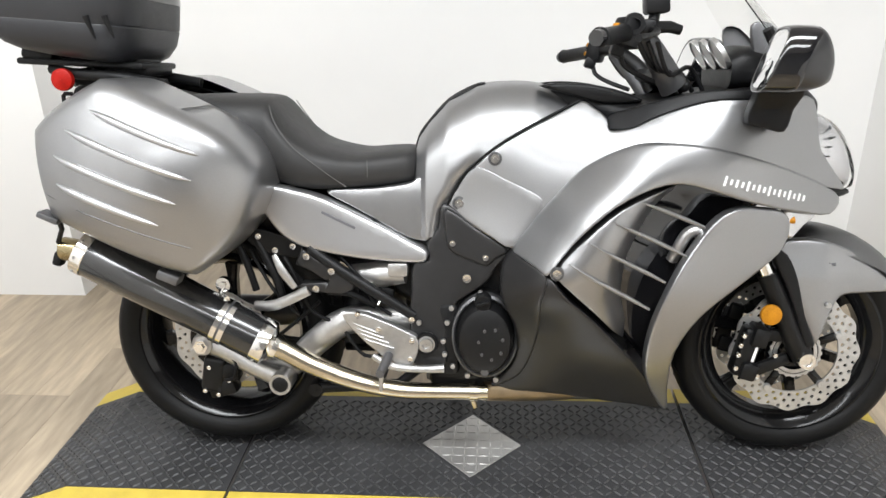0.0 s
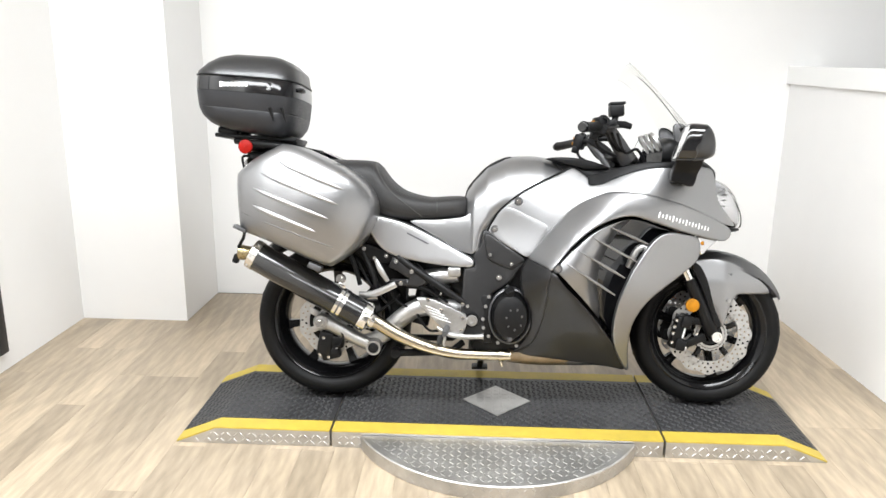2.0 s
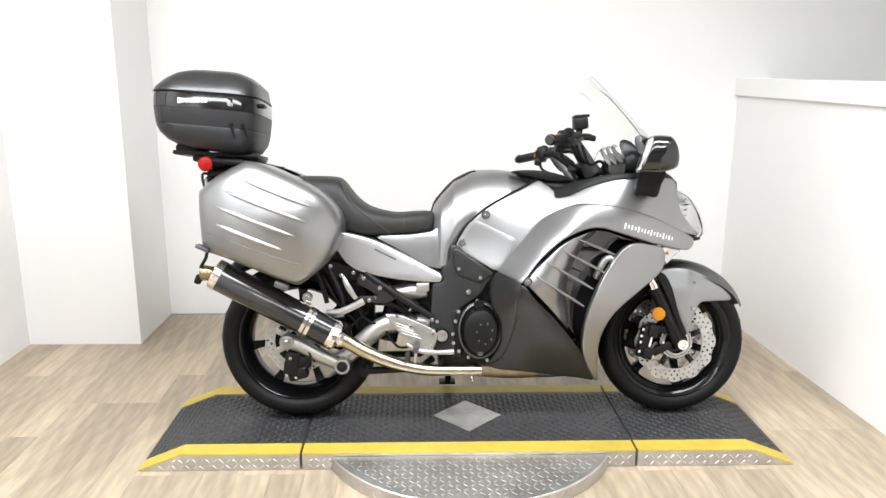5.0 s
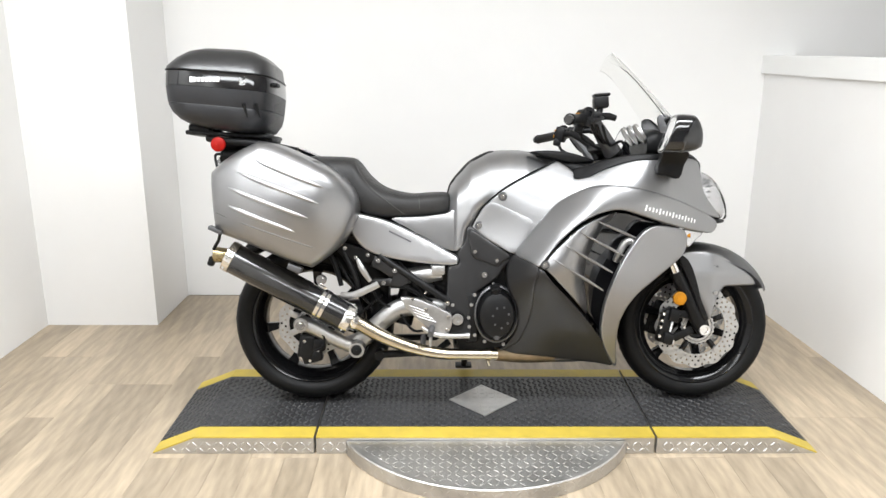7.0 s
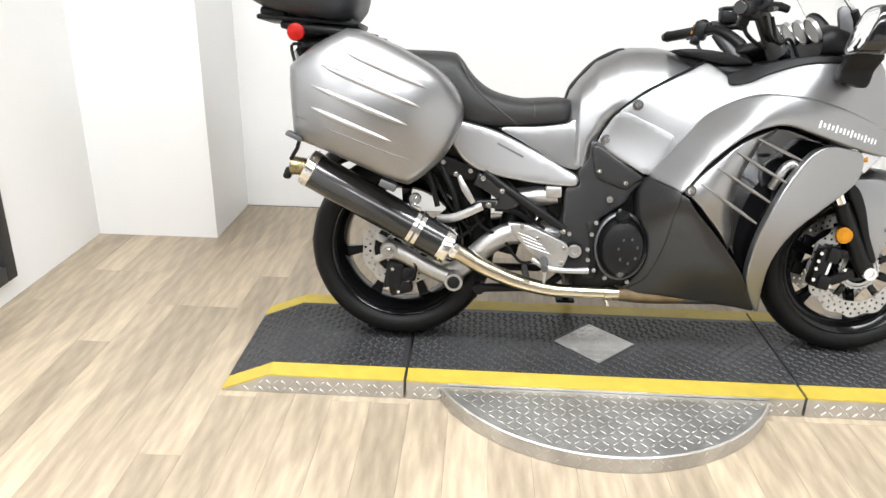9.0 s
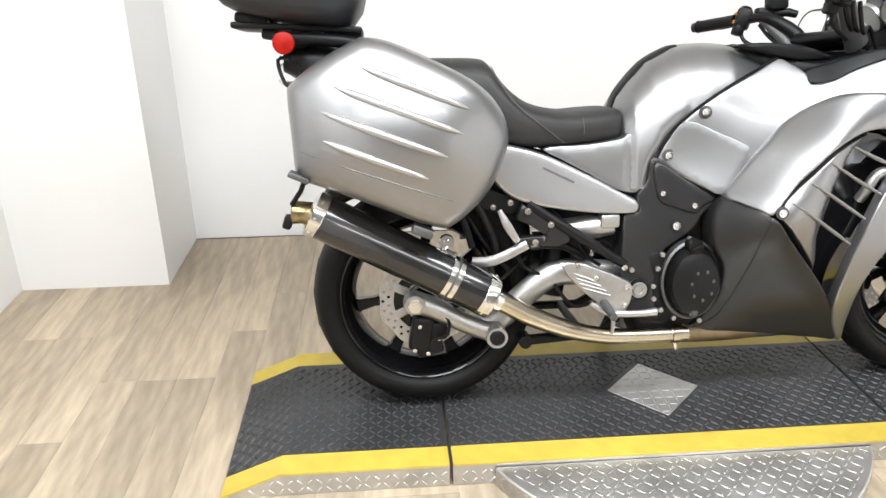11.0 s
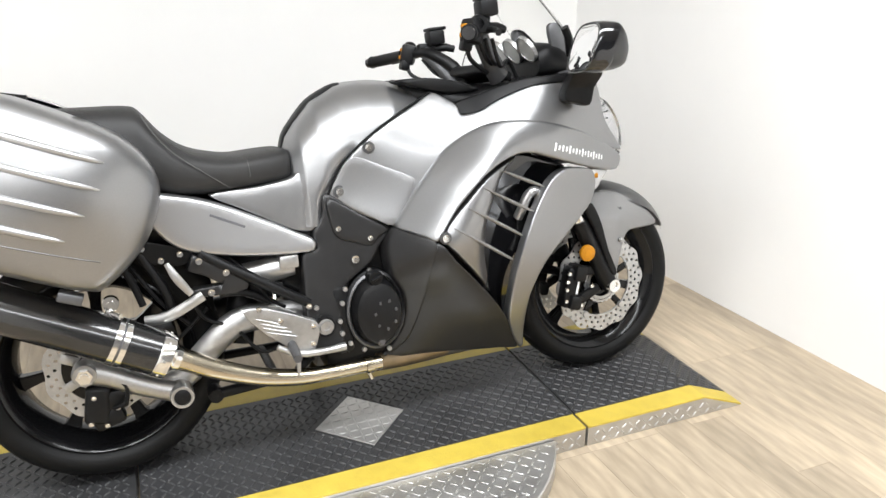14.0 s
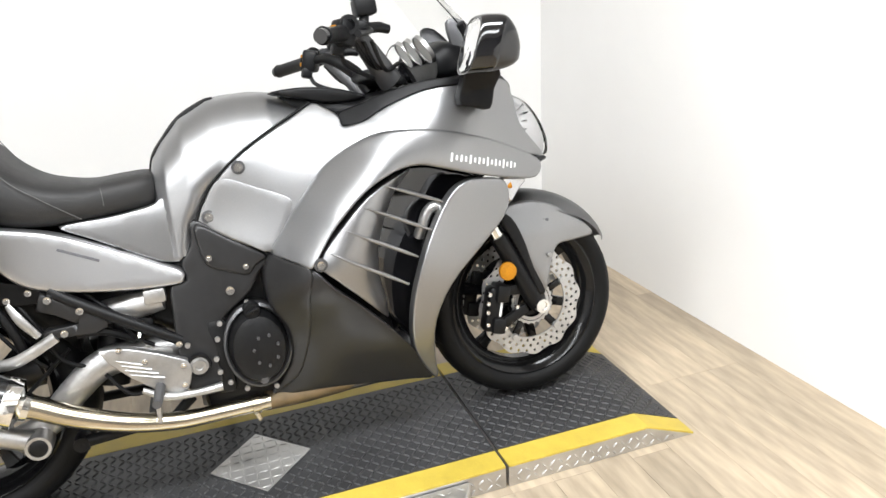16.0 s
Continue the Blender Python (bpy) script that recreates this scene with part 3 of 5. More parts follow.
for p in spline([(x, z, 0) for x, z in zip(TOPX, TOPZ)], n=9):
    half = []
    for q in range(27):
        a = q / 26 * math.pi / 2
        z = 0.60 + (p.y - 0.60) * math.sin(a) ** 1.15
        w = tank_half(p.x, min(z, p.y - 1e-4)) if q < 26 else 0.0
        t = max(0.0, min(1.0, (p.x - float(np.interp(z, SEAMZ, SEAMX)) + 0.035) / 0.04))
        w += (min(w, side_half(p.x, z) - 0.007 - 0.02 * max(0.0, min(1.0, (0.69 - z) / 0.03))) - w) * t * t * (3 - 2 * t)
        half.append((w, z))
    loops.append([Vector((p.x, -w, z)) for w, z in half] + [Vector((p.x, w, z)) for w, z in half[-2::-1]])
tank_bm = rings(bmesh.new(), loops)
bmesh.ops.recalc_face_normals(tank_bm, faces=tank_bm.faces)
tank = part("fuel_tank", tank_bm, SILVER, bike, "grey metallic tank", sharp=60)
for s in (-1, 1):
    q = [(x - 0.003, s * (side_half(x, z) + 0.0005), z + 0.002) for x, z in list(zip(SEAMX, SEAMZ))[1:8]]
    part("panel_gap", tube(q, 0.0034, 8, 5), VOID, bike, "black joint between tank and fairing")
skirt = [(-0.168, 0.735), (-0.19, 0.742), (-0.212, 0.729), (-0.30, 0.717), (-0.413, 0.711), (-0.35, 0.672), (-0.286, 0.636), (-0.24, 0.61), (-0.202, 0.593), (-0.165, 0.592), (-0.15, 0.64), (-0.155, 0.70)]


def skirt_half(x, z):
    hide = max(0.0, min(1.0, (x + 0.20) / 0.03))
    return tank_half(max(x, -0.18), z) + 0.002 - 0.008 * hide


pair("tank_skirt", skirt, skirt_half, SILVER, bike, "grey metallic tank skirt", thick=0.03, r=0.005, n=4)
pair("access_cover", hatch, side_half, SILVER, bike, "grey metallic access cover", lift=0.0045, r=0.002, thick=0.006, n=3)
tail = [(-0.565, 0.735), (-0.50, 0.722), (-0.415, 0.697), (-0.286, 0.634), (-0.21, 0.592), (-0.172, 0.572), (-0.166, 0.552), (-0.191, 0.538), (-0.328, 0.549), (-0.454, 0.573), (-0.517, 0.604), (-0.56, 0.66), (-0.60, 0.74)]
pair("tail_panel", tail, SPAR, SILVER_LIT, bike, "grey metallic tail panel, coloured as brightly lit", lift=0.012, thick=0.03, r=0.01, n=4)
pad = [(-0.208, 0.80, 0.79, 0.02), (-0.197, 0.838, 0.80, 0.028), (-0.172, 0.872, 0.84, 0.034), (-0.122, 0.925, 0.89, 0.036), (-0.06, 0.958, 0.93, 0.032), (-0.03, 0.964, 0.94, 0.02)]
part("tank_pad", loft_body(pad, 2.4, 16), BLACK, bike, "black rubber tank pad")
part("seat", loft_body([(-0.183, 0.765, 0.735, 0.05), (-0.195, 0.795, 0.725, 0.095), (-0.22, 0.805, 0.718, 0.12), (-0.28, 0.803, 0.712, 0.138), (-0.35, 0.80, 0.708, 0.152), (-0.44, 0.822, 0.705, 0.165), (-0.50, 0.865, 0.71, 0.168), (-0.545, 0.922, 0.72, 0.16),
                        (-0.575, 0.937, 0.73, 0.152), (-0.66, 0.94, 0.75, 0.15), (-0.76, 0.94, 0.78, 0.145), (-0.85, 0.93, 0.82, 0.12)], 3.4, 36), LEATHER, bike, "black grained seat with a stepped pillion")
# dark inner bodies
part("inner_frame", loft_body([(-0.95, 0.86, 0.74, 0.09), (-0.80, 0.84, 0.64, 0.12), (-0.6, 0.74, 0.58, 0.13), (-0.42, 0.70, 0.52, 0.125), (-0.22, 0.66, 0.40, 0.12), (-0.1, 0.72, 0.3, 0.13), (0.1, 0.85, 0.24, 0.15), (0.3, 0.86, 0.26, 0.17), (0.42, 0.84, 0.36, 0.15), (0.5, 0.9, 0.62, 0.12)], 3, 20), BLACK_DARK, bike, "black frame and engine mass")
part("engine_block", box(0.5, 0.30, 0.26, 0.03, pose(0.08, 0, 0.32)), BLACK_DARK, bike)
part("belly_pan", loft_body([(-0.18, 0.24, 0.19, 0.09), (-0.1, 0.24, 0.165, 0.11), (0.1, 0.24, 0.15, 0.12), (0.3, 0.24, 0.15, 0.12), (0.40, 0.24, 0.17, 0.10)], 3, 16), ALU_DARK, bike, "grey engine sump")

THREAD = material("grey_thread", (0.08, 0.078, 0.076), 0.7)
for s in (-1, 1):
    part("seat_seam", tube([(-0.545, s * 0.128, 0.916), (-0.525, s * 0.157, 0.875), (-0.485, s * 0.169, 0.822), (-0.42, s * 0.1655, 0.768), (-0.36, s * 0.1535, 0.722)], 0.0012, 6, 5), THREAD, bike, "grey stitched seam")
    part("seat_seam", tube([(-0.312, s * 0.135, 0.785), (-0.31, s * 0.1465, 0.765), (-0.31, s * 0.1475, 0.745)], 0.0011, 6, 3), THREAD, bike)

BROWNSTEEL = material("dull_brown_steel", (0.25, 0.19, 0.12), 0.4, 0.9, 0.3, 20)

# ---- wheels ----
def wheel(name, x, R, half, rim_r, spokes, label):
    """Tyre, rim, hub and spokes about the y axis."""
    hub = part(name, lathe([(0.012, -half * 0.8), (0.045, -half * 0.75), (0.055, -half * 0.4), (0.05, 0), (0.055, half * 0.4), (0.045, half * 0.75), (0.012, half * 0.8)], 28), RIM, bike, label)
    hub.location = (x, 0, R)
    s = half / 0.095
    d = R - rim_r
    prof = [(rim_r - 0.004, -0.075 * s), (rim_r + 0.006, -0.088 * s), (rim_r + d * 0.3, -0.094 * s), (rim_r + d * 0.55, -0.093 * s), (rim_r + d * 0.78, -0.078 * s), (rim_r + d * 0.93, -0.045 * s), (R, -0.012 * s), (R, 0.012 * s)]
    prof += [(r, -y) for r, y in prof[-3::-1]]
    tyre = part("tyre", lathe(prof, 72), RUBBER, hub, "black road tyre", sharp=60)
    g = bmesh.new()
    for k in range(22):
        for sg in (-1, 1):
            a0 = 2 * math.pi * (k + 0.25 * sg) / 22
            pts = []
            for f in (0, 0.33, 0.66, 1):
                a = a0 + f * 0.13
                r = rim_r + d * (1.0 - 0.30 * f ** 1.6) + 0.0004
                y = sg * (0.012 + 0.068 * f) * s
                pts.append((r * math.cos(a), y, r * math.sin(a)))
            g = join(g, tube(pts, [0.0012, 0.0028, 0.0028, 0.0012], 5))
    tagged(part("tread_groove", g, GAP, hub), kind="stuff")
    barrel = [(rim_r + 0.004, -0.078 * s), (rim_r - 0.006, -0.082 * s), (rim_r - 0.022, -0.07 * s), (rim_r - 0.044, -0.03 * s), (rim_r - 0.044, 0.03 * s), (rim_r - 0.022, 0.07 * s), (rim_r - 0.006, 0.082 * s), (rim_r + 0.004, 0.078 * s), (rim_r - 0.004, 0)]
    part("rim", lathe(barrel, 64, closed=True), RIM, hub, "gloss black rim")
    for k in range(spokes):
        a = 2 * math.pi * (k + 0.3) / spokes
        L = rim_r - 0.038
        lp = []
        for f, w, t in ((0.045, 0.022, 0.020), (L * 0.4, 0.015, 0.016), (L * 0.75, 0.013, 0.014), (L * 0.93, 0.017, 0.018), (L + 0.004, 0.026, 0.024)):
            lp.append([Vector((f, -t, -w)), Vector((f, t, -w)), Vector((f, t, w)), Vector((f, -t, w))])
        bm = rings(bmesh.new(), lp)
        bmesh.ops.recalc_face_normals(bm, faces=bm.faces)
        bmesh.ops.bevel(bm, geom=[e for e in bm.edges if abs((e.verts[0].co - e.verts[1].co).x) > 0.01], offset=0.004, segments=2, affect="EDGES")
        bm.transform(Matrix.Rotation(a, 4, "Y"))
        part("spoke", bm, RIM, hub)
    return hub


def brake_disc(parent, y, r0, r1, petals, name="brake_disc", rows=(0.3, 0.7), t=0.005, holes=True, hr=0.005):
    """A flat petal disc with drilled holes."""
    n = petals * 8
    out = [Vector((r1 * (1 + 0.03 * math.cos(petals * 2 * math.pi * k / n)) * math.cos(2 * math.pi * k / n), r1 * (1 + 0.03 * math.cos(petals * 2 * math.pi * k / n)) * math.sin(2 * math.pi * k / n))) for k in range(n)]
    hs = [[Vector((r0 * math.cos(2 * math.pi * k / 48), r0 * math.sin(2 * math.pi * k / 48))) for k in range(48)]]
    if holes:
        for row, f in enumerate(rows):
            for k in range(petals * 3):
                a, rr = 2 * math.pi * (k + row / 2) / (petals * 3), r0 + (r1 - r0) * f
                c = Vector((rr * math.cos(a), rr * math.sin(a)))
                hs.append([c + Vector((hr * math.cos(q * math.pi / 3), hr * math.sin(q * math.pi / 3))) for q in range(6)])
    vs, fs, ds = sheet(out, hs, 0.02, 0)
    bm = bmesh.new()
    a = [bm.verts.new((v.x, y - t / 2, v.y)) for v in vs]
    for f in fs:
        bm.faces.new([a[i] for i in f])
    bmesh.ops.delete(bm, geom=[v for v in bm.verts if not v.link_faces], context="VERTS")
    geo = bmesh.ops.extrude_face_region(bm, geom=list(bm.faces))
    for v in geo["geom"]:
        if isinstance(v, bmesh.types.BMVert):
            v.co.y += t
    bmesh.ops.recalc_face_normals(bm, faces=bm.faces)
    return part(name, bm, STEEL, parent, "drilled steel petal brake disc", sharp=25)


rear = wheel("rear_wheel", -0.719, 0.307, 0.096, 0.235, 7, "black alloy rear wheel with a wide tyre")
front = wheel("front_wheel", 0.754, 0.292, 0.062, 0.231, 6, "black alloy front wheel")
for s in (-1, 1):
    brake_disc(front, s * 0.078, 0.108, 0.157, 12, rows=(0.2, 0.52, 0.84))
    part("disc_carrier", lathe([(0.03, -0.004), (0.07, -0.004), (0.07, 0.004), (0.03, 0.004)], 40, (0, s * 0.074, 0), True), RIM, front)
    for k in range(5):
        part("carrier_arm", box(0.06, 0.007, 0.022, 0.003, Matrix.Rotation(-(2 * math.pi * k / 5 + 0.4), 4, "Y") @ pose(0.092, s * 0.075, 0)), RIM, front)
    for k in range(5):
        a = 2 * math.pi * k / 5 + 0.4
        part("disc_rivet", lathe([(0.0005, -0.006), (0.009, -0.006), (0.012, 0.004)], 12, (0.114 * math.cos(a), s * 0.08, 0.114 * math.sin(a))), STEEL, front)
brake_disc(front, -0.088, 0.045, 0.064, 24, "sensor_ring", (0.55,), 0.003, hr=0.0022)
brake_disc(rear, -0.094, 0.088, 0.128, 9, rows=(0.35, 0.72))
part("disc_carrier", lathe([(0.03, -0.004), (0.092, -0.004), (0.092, 0.004), (0.03, 0.004)], 40, (0, -0.09, 0), True), RIM, rear)
for k in range(7):
    a = 2 * math.pi * k / 7
    part("disc_bridge", box(0.04, 0.005, 0.024, 0.003, Matrix.Rotation(a, 4, "Y") @ pose(0.075, -0.097, 0)), STEEL, rear)
brake_disc(rear, -0.102, 0.042, 0.058, 24, "sensor_ring", (0.55,), 0.003, hr=0.0022)

# ---- fork, front brake, mudguard ----
for s in (-1, 1):
    ax = Vector((0.76, s * 0.118, 0.293))
    up = Vector((-0.438, 0, 0.899))
    leg = part("fork_leg", tube([ax + up * -0.012, ax + up * 0.03, ax + up * 0.1, ax + up * 0.24], [0.024, 0.03, 0.026, 0.025], 16), BLACK_DARK, bike, "black fork lower leg")
    part("fork_tube", tube([ax + up * 0.2, ax + up * 0.34], 0.0205, 16), CHROME, leg, "polished fork tube")
    part("fork_outer", tube([ax + up * 0.325, ax + up * 0.34, ax + up * 0.70], [0.024, 0.028, 0.028], 16), ALU_DARK, leg, "grey fork upper tube")
    part("axle_end", lathe([(0.0005, -0.006), (0.012, -0.006), (0.013, -0.012), (0.02, -0.012), (0.021, 0.01)], 20, ax + Vector((0, s * 0.022, 0))) if s < 0 else lathe([(0.0005, 0.006), (0.02, 0.006), (0.021, -0.01)], 20, ax + Vector((0, 0.022, 0))), CHROME, leg, "polished axle end")
    guard = [(0.655, 0.575), (0.69, 0.56), (0.72, 0.50), (0.745, 0.41), (0.775, 0.335), (0.755, 0.33), (0.735, 0.38), (0.70, 0.47), (0.665, 0.54)]
    part("fork_guard", panel(guard, lambda x, z: 0.147, s, thick=0.02, r=0.006, n=3), BLACK, leg, "black plastic fork guard")
    part("reflector", lathe([(0.0005, -0.008), (0.018, -0.0075), (0.0245, -0.005), (0.026, 0.003), (0.024, 0.008)], 28, (0.662, s * 0.152, 0.413)) if s < 0 else lathe([(0.0005, 0.008), (0.024, 0.006), (0.026, -0.006)], 24, (0.662, 0.152, 0.413)), ORANGE, leg, "round amber reflector")
    cal = part("brake_caliper", join(box(0.05, 0.05, 0.13, 0.012, pose(0.628, s * 0.098, 0.30, 0, 14, 0), 3), box(0.04, 0.075, 0.05, 0.008, pose(0.652, s * 0.1, 0.345, 0, 14, 0)), box(0.04, 0.075, 0.045, 0.008, pose(0.63, s * 0.1, 0.255, 0, 14, 0)), box(0.085, 0.02, 0.03, 0.006, pose(0.69, s * 0.108, 0.27, 0, -25, 0)), box(0.08, 0.02, 0.03, 0.006, pose(0.70, s * 0.108, 0.345, 0, 5, 0))), BLACK_DARK, bike, "black radial brake caliper")
    for px, pz in ((0.612, 0.35), (0.605, 0.325), (0.601, 0.30), (0.597, 0.265), (0.65, 0.245), (0.69, 0.30)):
        screw((px, s * 0.128 if s < 0 else 0.124, pz), 0.006, cal)
    part("caliper_mark", box(0.007, 0.002, 0.04, 0.0005, pose(0.642, s * 0.1245, 0.30, 0, 14, 0)), WHITE_PRINT, cal, "small white printed mark")
mud = bmesh.new()
lp = []
for k in range(25):
    a = math.radians(25 + k * 92 / 24)
    f = k / 24
    w = 0.03 + 0.062 * min(1, f * 3.2) ** 0.6
    row = []
    for j in range(15):
        u = -1 + j / 7
        r = 0.313 + 0.004 * math.sin(f * math.pi) - 0.05 * abs(u) ** 2.6 * min(1, 0.35 + f * 1.6)
        row.append(Vector((0.76 + r * math.cos(a), u * w, 0.296 + r * math.sin(a))))
    lp.append(row)
rings(mud, lp, closed=False, cap=False)
bmesh.ops.solidify(mud, geom=list(mud.faces), thickness=0.004)
fender = part("mudguard", mud, SILVER, bike, "grey metallic front mudguard")
blade = [(0.64, 0.545), (0.66, 0.575), (0.70, 0.585), (0.78, 0.585), (0.86, 0.558), (0.93, 0.51), (0.975, 0.458), (0.90, 0.452), (0.842, 0.448), (0.815, 0.40), (0.797, 0.34), (0.786, 0.326), (0.772, 0.352), (0.735, 0.42), (0.69, 0.50)]
for s in (-1, 1):
    part("mudguard_side", panel(blade, lambda x, z: 0.118 - 0.32 * max(0, z - 0.5) - 0.22 * max(0, x - 0.8), s, thick=0.01, r=0.008, n=4), SILVER, fender)
    screw((0.806, s * 0.123 + (0 if s < 0 else -0.004), 0.43), 0.007, fender, ALU)
    for k in range(4):
        part("print_mark", box(0.010, 0.0016, 0.008, 0, pose(0.775 + k * 0.013, s * 0.1065, 0.528, 0, -8, 0)), GREY_PRINT, fender)

# ---- swing arm, exhaust, rear brake ----
arm = part("swing_arm", tube([(-0.60, -0.11, 0.235), (-0.53, -0.118, 0.25), (-0.46, -0.12, 0.315), (-0.385, -0.12, 0.37), (-0.30, -0.115, 0.375), (-0.2, -0.1, 0.36)], [0.022, 0.032, 0.034, 0.036, 0.036, 0.034], 16, 4, 0.75), ALU, bike, "cast aluminium swing arm")
part("torque_arm", tube([(-0.755, -0.125, 0.312), (-0.70, -0.135, 0.295), (-0.62, -0.15, 0.255), (-0.545, -0.16, 0.226)], [0.032, 0.029, 0.026, 0.025], 14, 4, 0.8), ALU, arm, "cast aluminium arm")
part("arm_end", lathe([(0.0005, -0.03), (0.02, -0.03), (0.021, -0.034), (0.0275, -0.034), (0.029, -0.028), (0.028, 0.03), (0.0005, 0.03)], 28, (-0.541, -0.165, 0.226)), ALU, arm)
part("arm_plug", lathe([(0.0005, -0.0345), (0.016, -0.0345), (0.0195, -0.032), (0.0195, -0.028)], 24, (-0.541, -0.166, 0.226)), BLACK, arm, "black rubber plug")
part("axle_nut", lathe([(0.0005, -0.02), (0.011, -0.02), (0.012, -0.014), (0.019, -0.014), (0.021, 0.01)], 6, (-0.752, -0.155, 0.311)), CHROME, arm)
part("axle_boss", lathe([(0.0005, -0.012), (0.026, -0.012), (0.03, 0), (0.03, 0.03)], 24, (-0.752, -0.145, 0.311)), ALU, arm)
part("left_arm", tube([(-0.77, 0.13, 0.311), (-0.55, 0.13, 0.32), (-0.25, 0.12, 0.36)], [0.05, 0.045, 0.05], 14, 4, 0.7), ALU_DARK, arm, "shaft drive housing")
rc = part("rear_caliper", join(box(0.06, 0.06, 0.10, 0.014, pose(-0.735, -0.118, 0.225, 0, 10, 0), 3), box(0.075, 0.05, 0.045, 0.01, pose(-0.715, -0.118, 0.185, 0, -15, 0)), box(0.05, 0.04, 0.05, 0.01, pose(-0.69, -0.125, 0.232))), BLACK_DARK, bike, "black rear brake caliper")
for px, pz in ((-0.755, 0.185), (-0.72, 0.175), (-0.74, 0.25), (-0.69, 0.215)):
    screw((px, -0.15, pz), 0.006, rc)
part("brake_hose", tube([(-0.70, -0.15, 0.215), (-0.67, -0.165, 0.23), (-0.665, -0.16, 0.27), (-0.69, -0.15, 0.285), (-0.64, -0.14, 0.30), (-0.56, -0.12, 0.33), (-0.45, -0.11, 0.42)], 0.005, 8, 5), BLACK, rc)

A, B = Vector((-0.992, -0.232, 0.580)), Vector((-0.562, -0.211, 0.344))
D = (B - A).normalized()
can = part("exhaust_can", tube([A + D * 0.018, A + D * 0.024, B - D * 0.024, B - D * 0.02], [0.051, 0.0555, 0.0555, 0.052], 36), CARBON, bike, "carbon fibre silencer sleeve")
part("end_cap", tube([A - D * 0.012, A - D * 0.004, A + D * 0.022, A + D * 0.024], [0.034, 0.0555, 0.0575, 0.056], 36), CHROME, can, "polished end cap")
part("front_cap", tube([B - D * 0.026, B - D * 0.024, B + D * 0.004, B + D * 0.016], [0.056, 0.0575, 0.057, 0.033], 36), CHROME, can, "polished front cap")
for f in range(8):
    a = 2 * math.pi * f / 8
    u = Vector((0, -1, 0))
    w = D.cross(u).normalized()
    q = u.cross(D).normalized()
    for end in (A + D * 0.008, B - D * 0.010):
        rv = lathe([(0.0005, -0.002), (0.003, -0.0015), (0.004, 0.001)], 8)
        o = (u * math.cos(a) + q * math.sin(a))
        rv.transform(Matrix.Translation(end + o * 0.0575) @ o.to_track_quat("-Y", "Z").to_matrix().to_4x4())
        part("rivet", rv, ALU, can)
tip = Vector((-0.05, 0.004, 0.0035))
part("tail_pipe", tube([A, A + tip * 0.5, A + tip * 0.95, A + tip, A + tip * 0.9, A + tip * 0.3], [0.026, 0.027, 0.029, 0.027, 0.024, 0.023], 24), BRASS, can, "heat tinted tail pipe")
part("plug_clip", box(0.022, 0.03, 0.035, 0.006, pose(A.x - 0.062, A.y + 0.002, A.z - 0.02, 0, 20, 0)), BLACK, can)
K = A.lerp(B, 0.765)
strap = part("clamp", tube([K - D * 0.016, K - D * 0.0155, K + D * 0.0155, K + D * 0.016], [0.055, 0.0585, 0.0585, 0.055], 36), CHROME, can, "polished clamp")
part("clamp_groove", tube([K - D * 0.003, K + D * 0.003], 0.0588, 36), ALU_DARK, strap)
part("clamp_tab", tube([K + Vector((0.012, -0.01, 0.053)), Vector((-0.675, -0.195, 0.462)), Vector((-0.668, -0.185, 0.487))], [0.016, 0.013, 0.014], 12, 3, 0.5), CHROME, strap)
part("clamp_bolt", lathe([(0.0005, -0.014), (0.008, -0.014), (0.009, -0.008), (0.018, -0.008), (0.019, 0.008)], 20, (-0.668, -0.19, 0.487)), CHROME, strap)
part("clamp_bolt", lathe([(0.0005, -0.01), (0.008, -0.01), (0.012, -0.005), (0.013, 0.008)], 16, (-0.677, -0.205, 0.455)), CHROME, strap)
pipe = part("exhaust_pipe", tube([B + D * 0.004, (-0.52, -0.205, 0.322), (-0.453, -0.2, 0.283), (-0.348, -0.19, 0.238), (-0.243, -0.18, 0.212), (-0.15, -0.17, 0.205), (-0.02, -0.16, 0.202)], [0.028, 0.027, 0.026, 0.024, 0.022, 0.021, 0.021], 20, 5), GOLDSTEEL, bike, "heat tinted steel exhaust pipe")
part("pipe_clamp", tube([(-0.065, -0.165, 0.203), (-0.045, -0.163, 0.203)], 0.0245, 20), GOLDSTEEL, pipe)
part("pipe_clamp_bolt", tube([(-0.056, -0.172, 0.183), (-0.05, -0.17, 0.163)], 0.006, 8), GOLDSTEEL, pipe)
part("header_pipe", tube([(-0.03, -0.155, 0.202), (0.08, -0.115, 0.188), (0.2, -0.09, 0.187), (0.34, -0.08, 0.2)], [0.025, 0.028, 0.03, 0.03], 16, 4), BROWNSTEEL, pipe, "dull brown header pipe")
part("pipe_flange", tube([B + D * 0.012, B + D * 0.03], [0.034, 0.031], 24), CHROME, pipe)

